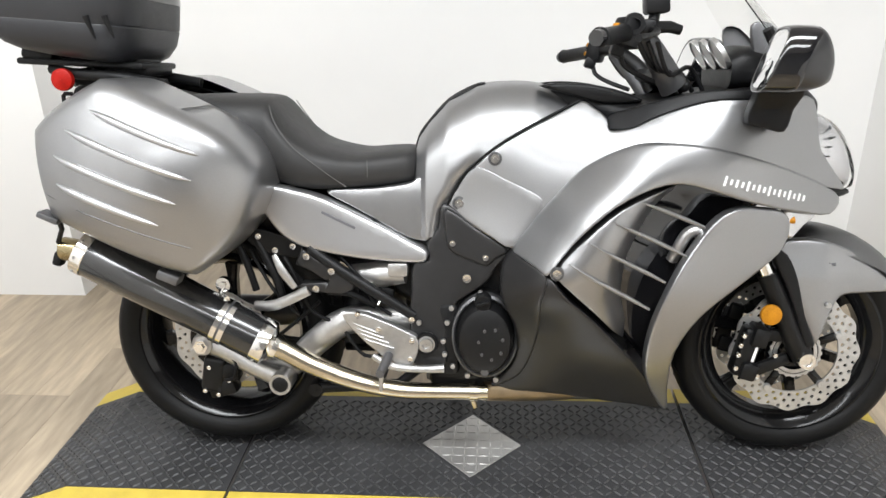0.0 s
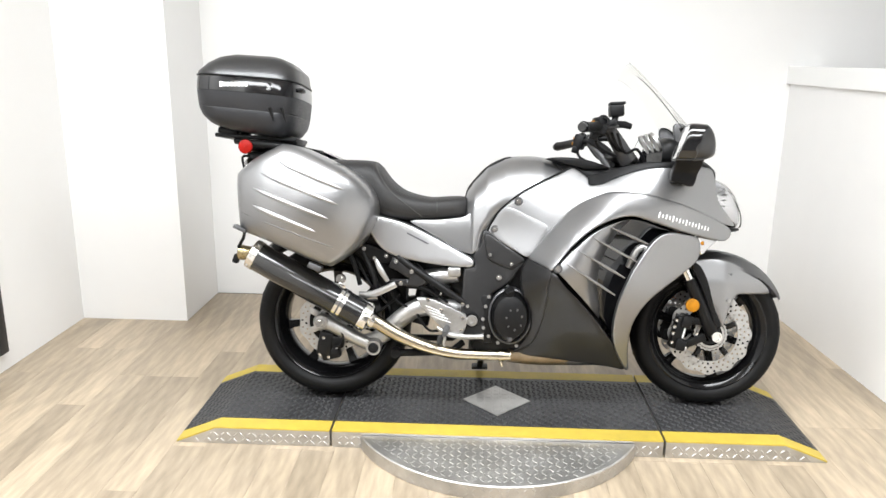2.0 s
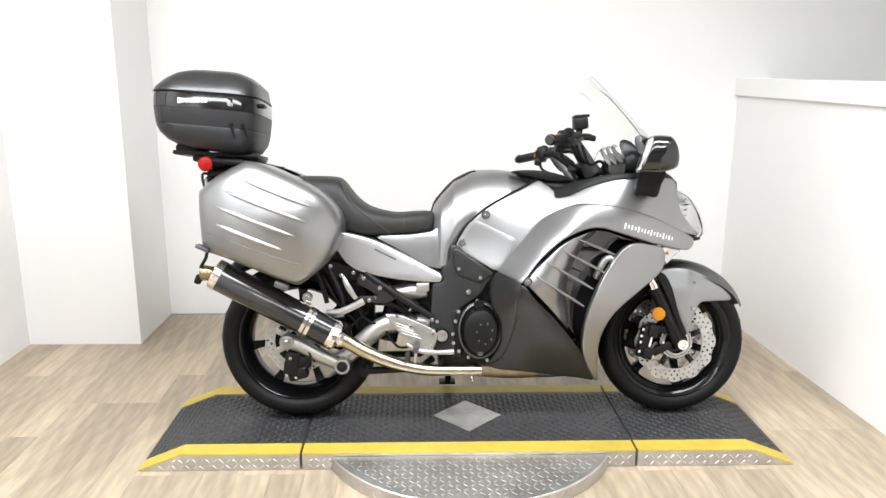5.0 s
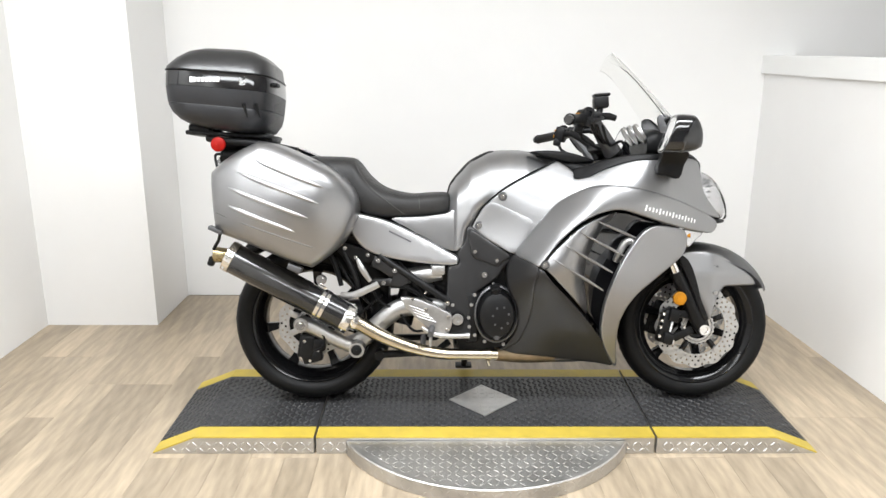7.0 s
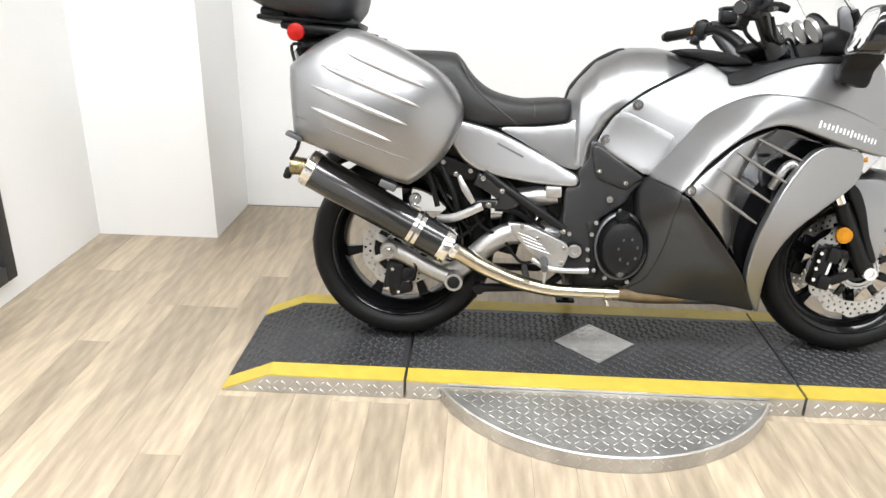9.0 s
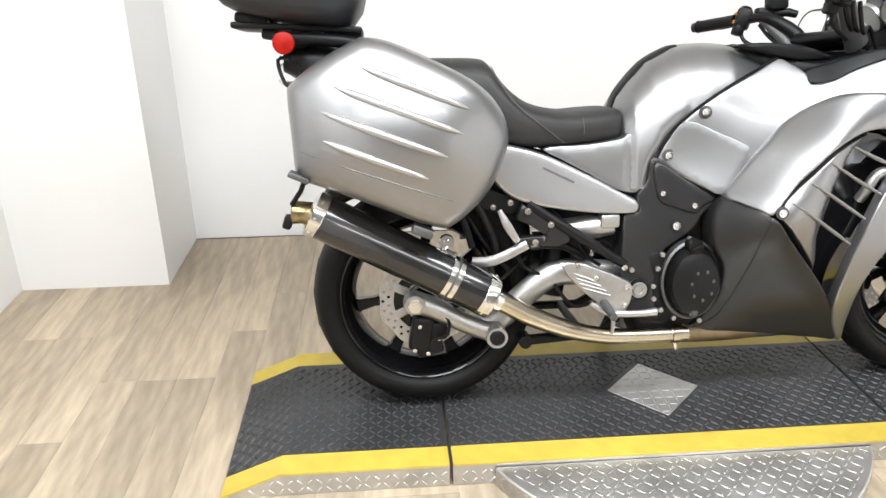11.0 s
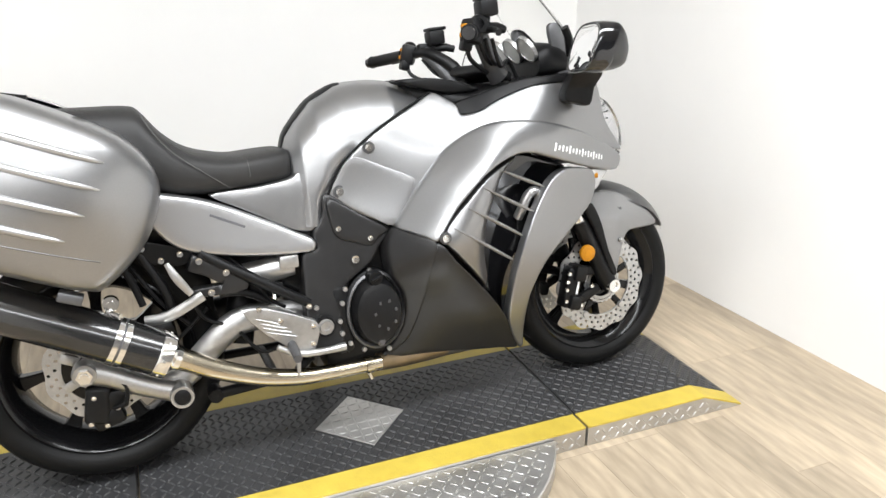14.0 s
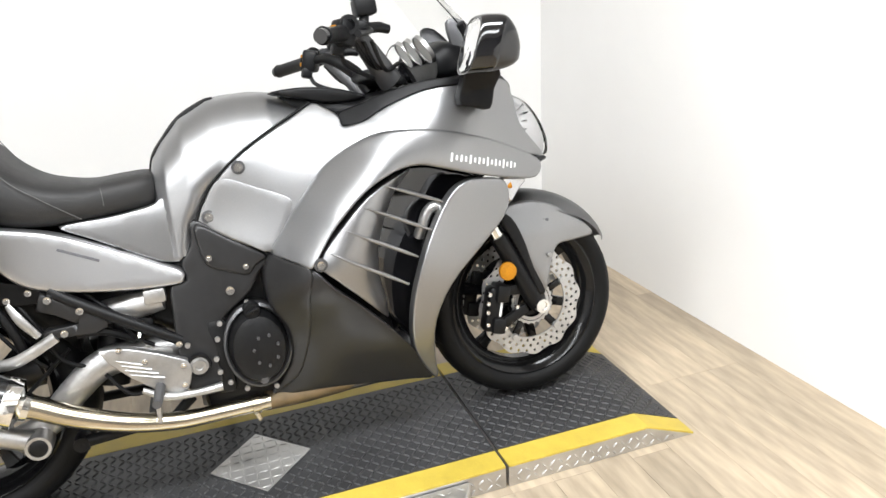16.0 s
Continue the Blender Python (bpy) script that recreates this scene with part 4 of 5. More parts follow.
# ---- rear sets, struts, stands ----
SET = lambda x, z: 0.205
plate = [(-0.379, 0.424), (-0.35, 0.424), (-0.314, 0.418), (-0.25, 0.392), (-0.194, 0.364), (-0.187, 0.35), (-0.186, 0.335), (-0.194, 0.307), (-0.21, 0.276), (-0.225, 0.276), (-0.242, 0.289), (-0.272, 0.306), (-0.322, 0.348), (-0.36, 0.389)]
for s in (-1, 1):
    rs = part("footrest_plate", panel(plate, SET, s, thick=0.018, r=0.004, n=3, corner=True), ALU, bike, "cast aluminium footrest plate")
    for a in range(4):
        part("plate_rib", tube([(-0.345 + a * 0.008, s * 0.206, 0.395 - a * 0.013), (-0.285 + a * 0.012, s * 0.207, 0.372 - a * 0.013)], [0.0015, 0.003], 6), ALU, rs)
    part("footrest", tube([(-0.262, s * 0.2, 0.312), (-0.264, s * 0.25, 0.31), (-0.268, s * 0.31, 0.308)], [0.012, 0.012, 0.010], 12), ALU_DARK, rs, "grey footrest")
    part("brake_lever", tube([(-0.30, s * 0.212, 0.315), (-0.25, s * 0.215, 0.288), (-0.18, s * 0.215, 0.283), (-0.125, s * 0.212, 0.285)], [0.007, 0.009, 0.009, 0.011], 10, 3), ALU, rs, "aluminium pedal lever")
    part("feeler", tube([(-0.266, s * 0.3, 0.298), (-0.268, s * 0.3, 0.262)], [0.006, 0.004], 8), ALU, rs)
    for q in ((-0.203, 0.352), (-0.208, 0.305), (-0.335, 0.418), (-0.285, 0.38)):
        screw((q[0], s * 0.206 if s < 0 else 0.203, q[1]), 0.007, rs)
    part("frame_strut", tube([(-0.455, s * 0.165, 0.575), (-0.42, s * 0.17, 0.548), (-0.3, s * 0.175, 0.47), (-0.2, s * 0.17, 0.405)], [0.015, 0.014, 0.014, 0.013], 10, 3), BLACK_DARK, bike, "black frame strut")
    br = part("pillion_bracket", panel([(-0.473, 0.575), (-0.44, 0.55), (-0.404, 0.53), (-0.345, 0.485), (-0.352, 0.47), (-0.38, 0.461), (-0.458, 0.465), (-0.49, 0.475), (-0.478, 0.487), (-0.41, 0.49), (-0.455, 0.52), (-0.49, 0.535)], lambda x, z: 0.178, s, thick=0.03, r=0.004, n=2, corner=True), GUNMETAL, bike, "dark grey alloy pillion footrest bracket")
    for q in ((-0.46, 0.557), (-0.40, 0.52), (-0.44, 0.475)):
        screw((q[0], s * 0.181 if s < 0 else 0.178, q[1]), 0.009, br)
    part("pillion_footrest", tube([(-0.535, s * 0.20, 0.565), (-0.515, s * 0.205, 0.525), (-0.488, s * 0.2, 0.483)], [0.006, 0.011, 0.008], 10, 3, 0.6), ALU, br, "folded aluminium footrest")
    part("can_bracket", tube([(-0.60, s * 0.165, 0.425), (-0.545, s * 0.175, 0.43), (-0.46, s * 0.178, 0.47)], [0.013, 0.014, 0.013], 10, 3, 0.6), ALU, br, "aluminium silencer bracket")
part("centre_stand", join(tube([(-0.46, -0.15, 0.198), (-0.44, -0.148, 0.2), (-0.25, -0.13, 0.205), (-0.2, -0.11, 0.24)], [0.017, 0.0145, 0.0135, 0.014], 12), tube([(-0.46, -0.165, 0.198), (-0.46, -0.11, 0.198)], 0.018, 12), tube([(-0.44, 0.148, 0.2), (-0.25, 0.13, 0.205), (-0.2, 0.11, 0.24)], 0.0135, 12), tube([(-0.30, -0.13, 0.205), (-0.30, 0.13, 0.205)], 0.012, 10)), BLACK, bike, "folded black centre stand")
stand = part("side_stand", tube([(-0.10, 0.13, 0.24), (-0.12, 0.2, 0.14), (-0.13, 0.272, 0.05)], [0.016, 0.014, 0.013], 12), BLACK, bike, "black side stand")
part("stand_foot", box(0.07, 0.05, 0.012, 0.004, pose(-0.13, 0.28, 0.0505, 9.5, 0, 0)), BLACK, stand)

# ---- engine details ----
eng = part("clutch_cover", lathe([(0.0005, -0.036), (0.055, -0.034), (0.074, -0.026), (0.084, -0.008), (0.087, 0.02), (0.1, 0.026), (0.1, 0.06)], 48), BLACK_DARK, bike, "satin black round clutch cover")
eng.matrix_basis = pose(-0.026, -0.194, 0.36) @ Matrix.Diagonal((0.82, 1, 1.08, 1))
for k in range(7):
    a = 2 * math.pi * k / 7 + 0.3
    part("cover_stud", lathe([(0.0005, -0.003), (0.004, -0.003), (0.0055, 0.003)], 10, (0.018 + 0.036 * math.cos(a), -0.0345, -0.005 + 0.036 * math.sin(a))), ALU_DARK, eng)
part("cover_ring", lathe([(0.088, -0.012), (0.093, -0.018), (0.099, -0.014), (0.1, 0.01), (0.088, 0.01)], 48, (0, 0.018, 0), True), ALU_DARK, eng, "grey rim of the cover")
part("cover_boss", lathe([(0.0005, -0.008), (0.010, -0.008), (0.011, -0.003), (0.016, -0.002), (0.018, 0.008)], 16, (0.0, -0.02, -0.07)), ALU_DARK, eng)
part("filler_cap", join(lathe([(0.0005, -0.012), (0.018, -0.012), (0.021, -0.006), (0.021, 0.02)], 20, (-0.03, -0.21, 0.455)), box(0.03, 0.012, 0.007, 0.002, pose(-0.03, -0.225, 0.456, 0, -20, 0))), BLACK, bike, "black oil filler cap")
for px, pz in ((-0.037, 0.472), (-0.107, 0.432), (-0.118, 0.395), (-0.128, 0.347), (-0.125, 0.313), (-0.105, 0.282), (-0.069, 0.258), (0.001, 0.248), (-0.187, 0.394)):
    screw((px, -0.19, pz), 0.0065, bike, ALU)
part("cover_flange", box(0.05, 0.05, 0.19, 0.015, pose(-0.115, -0.155, 0.345)), BLACK_DARK, bike)
for px, pz, r in ((-0.004, 0.792, 0.011), (-0.089, 0.684, 0.011), (0.133, 0.558, 0.0105)):
    for s in (-1, 1):
        w = side_half(px, pz) + 0.004 if px < 0.1 else FAIR(px, pz) + 0.002
        screw((px, s * (w + 0.001) - (0.0 if s < 0 else 0.003), pz), r, bike)
        part("screw_recess", lathe([(r * 1.05, -0.0015), (r * 1.5, -0.0015), (r * 1.5, 0.003), (r * 1.05, 0.003)], 20, (px, s * w, pz), True), ALU_DARK, bike)
for px, pz, r in ((-0.105, 0.589, 0.0075), (-0.025, 0.557, 0.0075), (-0.07, 0.505, 0.011), (-0.205, 0.40, 0.008)):
    screw((px, -(SPAR(px, pz) + 0.009), pz), r, bike)
part("pivot_bolt", lathe([(0.0005, -0.006), (0.008, -0.006), (0.009, -0.012), (0.016, -0.012), (0.018, -0.004), (0.026, -0.003), (0.027, 0.012)], 24, (-0.169, -0.197, 0.342)), ALU, bike, "aluminium pivot bolt")
part("pivot_ring", lathe([(0.0215, -0.004), (0.027, -0.005), (0.029, 0.006), (0.0215, 0.006)], 28, (-0.169, -0.1975, 0.342), True), BLACK, bike)
part("throttle_body", join(tube([(-0.36, -0.10, 0.49), (-0.28, -0.13, 0.50), (-0.225, -0.135, 0.505)], [0.03, 0.033, 0.026], 14), box(0.05, 0.04, 0.035, 0.006, pose(-0.24, -0.148, 0.52))), ALU, bike, "aluminium thermostat housing")
part("shock_body", tube([(-0.33, -0.03, 0.52), (-0.38, -0.06, 0.30)], 0.04, 16), BLACK_DARK, bike)
part("exhaust_bracket", tube([(-0.30, -0.14, 0.42), (-0.36, -0.15, 0.455), (-0.42, -0.15, 0.46)], 0.01, 8, 3), BLACK, bike)
for pts in (((-0.55, -0.13, 0.58), (-0.50, -0.15, 0.50), (-0.46, -0.14, 0.40), (-0.36, -0.13, 0.36)), ((-0.62, -0.12, 0.56), (-0.56, -0.14, 0.46), (-0.50, -0.13, 0.39)), ((-0.40, -0.14, 0.56), (-0.34, -0.15, 0.50), (-0.30, -0.15, 0.43), (-0.26, -0.15, 0.40)), ((-0.26, -0.14, 0.30), (-0.33, -0.15, 0.29), (-0.38, -0.14, 0.35))):
    part("cable", tube(pts, 0.005, 8, 5), BLACK, bike)
part("rear_inner_guard", loft_body([(-0.98, 0.60, 0.54, 0.07), (-0.9, 0.66, 0.58, 0.09), (-0.75, 0.70, 0.63, 0.10), (-0.58, 0.66, 0.5, 0.10), (-0.47, 0.6, 0.40, 0.09), (-0.43, 0.5, 0.38, 0.07)], 3, 16), BLACK, bike, "black inner rear mudguard")
part("radiator_hose", tube([(0.41, -0.19, 0.56), (0.418, -0.205, 0.588), (0.435, -0.21, 0.623), (0.458, -0.21, 0.632), (0.473, -0.205, 0.605), (0.468, -0.2, 0.557), (0.45, -0.19, 0.5), (0.428, -0.19, 0.445)], 0.014, 12, 5), ALU, bike, "bright metal radiator pipe")
for s in (-1, 1):
    lug_plate = part("subframe_bracket", panel([(-0.60, 0.62), (-0.52, 0.60), (-0.47, 0.585), (-0.455, 0.56), (-0.50, 0.545), (-0.57, 0.56), (-0.62, 0.59)], lambda x, z: 0.15, s, thick=0.03, r=0.004, n=2), BLACK_DARK, bike, "black subframe bracket")
    for q in ((-0.585, 0.60), (-0.50, 0.575), (-0.545, 0.565)):
        screw((q[0], s * 0.152 if s < 0 else 0.149, q[1]), 0.008, lug_plate)
    part("subframe_tube", tube([(-0.60, s * 0.14, 0.60), (-0.55, s * 0.15, 0.50), (-0.535, s * 0.15, 0.44)], 0.011, 10, 3), BLACK_DARK, bike, "black subframe tube")
    part("subframe_tube", tube([(-0.66, s * 0.14, 0.62), (-0.62, s * 0.15, 0.53), (-0.60, s * 0.15, 0.46)], 0.009, 10, 3), BLACK, bike)
    part("hose_clip", tube([(-0.30, s * 0.15, 0.475), (-0.285, s * 0.16, 0.455), (-0.29, s * 0.17, 0.43)], 0.006, 8, 3), CHROME, bike)
    part("coolant_bottle", box(0.09, 0.04, 0.05, 0.012, pose(-0.30, s * 0.12, 0.455, 0, 20, 0)), BLACK_DARK, bike)

# ---- side cases ----
PAN = smooth_surface([(-1.02, 0.67, 0.30), (-1.03, 0.88, 0.315), (-0.853, 0.915, 0.365), (-0.845, 0.98, 0.345), (-0.95, 0.77, 0.385), (-0.717, 0.677, 0.395), (-0.681, 0.724, 0.40), (-0.64, 0.827, 0.392), (-0.60, 0.75, 0.375), (-0.54, 0.765, 0.32), (-0.7, 0.575, 0.37), (-0.83, 0.8, 0.402), (-0.66, 0.92, 0.36)], 0.002, 0.05)
shell = [(-1.02, 0.664), (-1.024, 0.675), (-1.025, 0.773), (-1.030, 0.862), (-1.02, 0.886), (-0.952, 0.937), (-0.87, 0.979), (-0.855, 0.983), (-0.80, 0.974), (-0.678, 0.92), (-0.596, 0.873), (-0.548, 0.822), (-0.527, 0.77), (-0.533, 0.716), (-0.567, 0.645), (-0.618, 0.59), (-0.67, 0.553), (-0.69, 0.552), (-0.74, 0.567), (-0.80, 0.592), (-0.905, 0.633), (-0.992, 0.659)]
ribs = (((-0.86, 0.919), (-0.628, 0.826)), ((-0.92, 0.879), (-0.643, 0.773)), ((-0.948, 0.825), (-0.678, 0.724)), ((-0.948, 0.764), (-0.722, 0.677)))
for s in (-1, 1):
    case = part("side_case", panel(shell, PAN, s, thick=0.18, r=0.034, step=0.016, n=3), SILVER, bike, "grey metallic ribbed side case")
    for a, c in ribs:
        q = []
        for f in (0, 0.15, 0.4, 0.7, 0.9, 1):
            x, z = a[0] + (c[0] - a[0]) * f, a[1] + (c[1] - a[1]) * f
            q.append((x, s * (PAN(x, z) + 0.001), z))
        part("rib", tube(q, [0.0015, 0.0075, 0.0085, 0.0075, 0.0055, 0.001], 12, 3), SILVER_LIT, case, "raised rib, coloured as brightly lit")
    q = [(x, s * (PAN(x, z) - d), z) for x, z, d in ((-1.012, 0.742, 0.014), (-0.985, 0.733, 0.0005), (-0.892, 0.702, 0), (-0.83, 0.681, 0), (-0.757, 0.655, 0), (-0.695, 0.633, 0), (-0.665, 0.622, 0.0005))]
    part("lid_seam", tube(q, 0.0014, 6, 3), ALU_DARK, case, "thin seam of the case lid")
    inner = [(-0.98, 0.70), (-0.985, 0.88), (-0.87, 0.955), (-0.68, 0.90), (-0.585, 0.80), (-0.60, 0.68), (-0.70, 0.60)]
    part("case_inner_shell", panel(inner, lambda x, z: 0.19, s, thick=0.04, r=0.01, n=3), BLACK, case, "black inner shell")
    part("latch", box(0.05, 0.04, 0.022, 0.004, pose(-0.735, s * 0.335, 0.548, 0, 22, 0)), ALU_DARK, case, "grey case latch")
    part("rear_bracket", box(0.05, 0.04, 0.014, 0.003, pose(-1.012, s * 0.31, 0.678, 0, 24, 0)), ALU_DARK, case, "grey bracket")
    part("bracket_strut", tube([(-1.00, s * 0.30, 0.672), (-1.015, s * 0.27, 0.64), (-1.04, s * 0.25, 0.605)], 0.006, 8), BLACK, case)
    part("front_trim", tube([(-0.553, s * 0.24, 0.80), (-0.548, s * 0.24, 0.75), (-0.573, s * 0.24, 0.68), (-0.622, s * 0.24, 0.612)], 0.01, 8, 3), BLACK, case, "black rubber trim")

# ---- tail, rack and top case ----
tail_cowl = part("tail_cowl", loft_body([(-0.78, 0.94, 0.80, 0.13), (-0.9, 0.965, 0.84, 0.115), (-1.0, 0.975, 0.88, 0.095), (-1.06, 0.965, 0.91, 0.07)], 3, 20), BLACK, bike, "black tail cowl")
part("tail_lamp", loft_body([(-1.02, 0.945, 0.87, 0.11), (-1.06, 0.94, 0.875, 0.10), (-1.075, 0.925, 0.885, 0.08)], 3, 16), LENS, tail_cowl, "clear rear lamp lens")
part("tail_lamp_trim", tube([(-1.04, -0.112, 0.945), (-1.07, -0.10, 0.94), (-1.055, -0.11, 0.885), (-1.03, -0.115, 0.87)], 0.005, 8, 3), BLACK, tail_cowl)
rack = part("luggage_rack", join(box(0.32, 0.20, 0.016, 0.006, pose(-1.02, 0, 1.018, 0, 3, 0)), tube([(-0.80, -0.11, 0.965), (-0.92, -0.115, 0.985), (-1.04, -0.105, 0.995), (-1.10, -0.08, 1.005)], 0.014, 10, 4), tube([(-0.80, 0.11, 0.965), (-0.92, 0.115, 0.985), (-1.04, 0.105, 0.995), (-1.10, 0.08, 1.005)], 0.014, 10, 4), box(0.10, 0.16, 0.03, 0.01, pose(-0.91, 0, 1.008, 0, 12, 0)), box(0.08, 0.05, 0.025, 0.008, pose(-1.13, -0.07, 1.04, 0, 8, 0)), box(0.08, 0.05, 0.025, 0.008, pose(-1.13, 0.07, 1.04, 0, 8, 0))), BLACK, bike, "black luggage rack")
for s in (-1, 1):
    part("reflector", lathe([(0.0005, -0.010 * 1), (0.02, -0.009), (0.026, -0.006), (0.0275, 0.002), (0.026, 0.008)], 28, (-1.05, s * 0.128, 0.98)) if s < 0 else lathe([(0.0005, 0.008), (0.026, 0.006), (0.0275, -0.004)], 24, (-1.05, 0.10, 0.98)), RED, rack, "round red reflector")
    part("reflector_mount", tube([(-1.05, s * 0.09, 0.98), (-1.04, s * 0.08, 0.985), (-1.0, s * 0.07, 0.99)], 0.02, 10), BLACK, rack)


def shell_rings(levels, power=4.2, seg=56):
    loops = []
    for z, xc, hx, hy in levels:
        lp = []
        for k in range(seg):
            a = 2 * math.pi * k / seg
            ca, sa = math.cos(a), math.sin(a)
            x = hx * math.copysign(abs(ca) ** (2 / power), ca)
            y = hy * math.copysign(abs(sa) ** (2 / power), sa) * (1 + 0.0 * x)
            lp.append(Vector((xc + x, y, z - x * float(np.interp(z, (1.03, 1.13, 1.35), (0.16, 0.08, 0.05))))))
        loops.append(lp)
    bm = rings(bmesh.new(), loops)
    bmesh.ops.recalc_face_normals(bm, faces=bm.faces)
    return bm


tc = part("top_case", shell_rings([(1.04, -1.05, 0.09, 0.11), (1.045, -1.05, 0.13, 0.15), (1.06, -1.055, 0.158, 0.175), (1.088, -1.058, 0.182, 0.192), (1.12, -1.06, 0.193, 0.2), (1.123, -1.06, 0.191, 0.199), (1.126, -1.06, 0.194, 0.201), (1.185, -1.06, 0.20, 0.205)]), CASE, bike, "charcoal plastic top case")
tc.location = (0.018, 0, -0.008)
part("case_band", shell_rings([(1.183, -1.06, 0.196, 0.2), (1.186, -1.06, 0.2015, 0.2065), (1.215, -1.06, 0.2015, 0.2065), (1.238, -1.06, 0.199, 0.204), (1.24, -1.06, 0.195, 0.2)]), GLOSS, tc, "gloss black band")
part("case_lid", shell_rings([(1.24, -1.06, 0.199, 0.204), (1.258, -1.06, 0.195, 0.2), (1.292, -1.045, 0.176, 0.182), (1.318, -1.04, 0.142, 0.155), (1.333, -1.035, 0.10, 0.12), (1.34, -1.03, 0.04, 0.05)]), LID, tc, "charcoal metallic lid")
part("lid_lip", shell_rings([(1.2405, -1.06, 0.2, 0.205), (1.243, -1.06, 0.2015, 0.2065), (1.246, -1.06, 0.2, 0.205)]), BLACK, tc)
for k in range(8):
    part("logo_block", box(0.011, 0.002, 0.016 if k else 0.02, 0.0006, pose(-1.135 + k * 0.0135, -0.2072, 1.213, 0, 2, 0)), WHITE_PRINT, tc)
part("case_hinge", box(0.025, 0.06, 0.014, 0.004, pose(-0.86, -0.10, 1.205)), BLACK, tc)
part("case_catch", box(0.02, 0.004, 0.03, 0.001, pose(-0.955, -0.2045, 1.208)), LENS, tc)
for q in (-0.95, -0.905):
    part("case_fin", tube([(q - 0.005, -0.198, 1.13), (q + 0.008, -0.19, 1.08)], [0.008, 0.002], 8), BLACK, tc)
part("case_foot", box(0.09, 0.14, 0.03, 0.008, pose(-0.95, 0, 1.035, 0, 10, 0)), BLACK, tc)

# ---- cockpit ----
part("inner_cowl", loft_body([(0.13, 0.962, 0.90, 0.05), (0.22, 0.945, 0.86, 0.10), (0.30, 0.925, 0.85, 0.15), (0.42, 0.935, 0.85, 0.19), (0.56, 0.952, 0.86, 0.185), (0.68, 0.962, 0.88, 0.15), (0.74, 0.93, 0.86, 0.10)], 3, 24), BLACK, bike, "black cockpit cowl")
edge = [(0.25, 0.862), (0.298, 0.863), (0.356, 0.891), (0.463, 0.922), (0.575, 0.928), (0.575, 0.945), (0.46, 0.945), (0.35, 0.922), (0.30, 0.905), (0.255, 0.89)]
pair("cowl_edge", edge, FAIR, BLACK, bike, "black cowl edging", lift=0.007, r=0.004, n=4)
lid = [(0.10, 0.955), (0.16, 0.962), (0.24, 0.955), (0.31, 0.935), (0.33, 0.92), (0.25, 0.915), (0.17, 0.935)]
pair("tank_trim", lid, lambda x, z: 0.098 + 0.2 * (x - 0.1), BLACK, bike, "black tank trim", thick=0.04, r=0.008, n=3)
for s in (-1, 1):
    bar = part("handlebar", tube([(0.40, s * 0.09, 0.96), (0.37, s * 0.12, 1.02), (0.315, s * 0.17, 1.065), (0.285, s * 0.225, 1.068), (0.235, s * 0.32, 1.06)], [0.02, 0.019, 0.016, 0.013, 0.012], 12, 3), BLACK_DARK, bike, "dark alloy handlebar")
    part("grip", tube([(0.262, s * 0.265, 1.066), (0.256, s * 0.277, 1.065), (0.20, s * 0.385, 1.055), (0.197, s * 0.392, 1.055)], [0.021, 0.018, 0.018, 0.02], 16), BLACK, bar, "black rubber grip")
    part("bar_end", tube([(0.197, s * 0.392, 1.055), (0.188, s * 0.408, 1.053)], [0.017, 0.0155], 16), GLOSS, bar, "black bar end")
    sw = part("switch_box", join(box(0.045, 0.05, 0.062, 0.01, pose(0.272, s * 0.245, 1.068, 0, 15, s * -28)), box(0.03, 0.03, 0.03, 0.006, pose(0.255, s * 0.24, 1.035, 0, 15, 0))), BLACK, bar, "black switch box")
    part("switch_ring", lathe([(0.012, -0.006), (0.022, -0.006), (0.024, 0.004), (0.012, 0.004)], 20, (0.285, s * 0.262, 1.085), True), BLACK_DARK, sw)
    part("throttle_cable", tube([(0.262, s * 0.235, 1.03), (0.27, s * 0.225, 1.005), (0.30, s * 0.20, 0.985), (0.35, s * 0.16, 0.965)], 0.006, 8, 5), BLACK, sw)
    part("switch_button", box(0.014, 0.018, 0.012, 0.003, pose(0.247, s * 0.245, 1.06, 0, 15, s * -28)), ORANGE, sw, "orange switch")
    part("switch_button", box(0.012, 0.02, 0.01, 0.003, pose(0.252, s * 0.245, 1.083, 0, 15, s * -28)), ORANGE, sw, "orange switch")
    part("lever", tube([(0.325, s * 0.21, 1.075), (0.335, s * 0.25, 1.07), (0.31, s * 0.32, 1.06), (0.27, s * 0.40, 1.052)], [0.009, 0.008, 0.006, 0.008], 8, 4), BLACK, bar, "black lever")
    part("lever_clamp", join(box(0.05, 0.035, 0.035, 0.008, pose(0.315, s * 0.205, 1.08)), tube([(0.33, s * 0.2, 1.08), (0.375, s * 0.18, 1.082), (0.40, s * 0.175, 1.075)], [0.014, 0.013, 0.011], 10)), BLACK_DARK, bar)
    low = 0.012 if s < 0 else 0.03
    res = part("reservoir", join(box(0.052, 0.052, 0.042, 0.007, pose(0.342, s * 0.188, 1.142 - low, 0, -4, 0)), tube([(0.335, s * 0.195, 1.085), (0.34, s * 0.19, 1.125 - low)], 0.012, 10)), BLACK, bar, "black fluid reservoir")
    part("reservoir_lid", box(0.056, 0.056, 0.010, 0.003, pose(0.3435, s * 0.188, 1.168 - low, 0, -4, 0)), BLACK_DARK, res)
    part("yoke_arm", tube([(0.305, s * 0.2, 1.078), (0.35, s * 0.16, 1.025), (0.405, s * 0.12, 0.95)], [0.022, 0.027, 0.033], 12, 3, 0.6), ALU_DARK, bar, "grey yoke arm")
    bar.location.z = 0.0 if s < 0 else -0.028
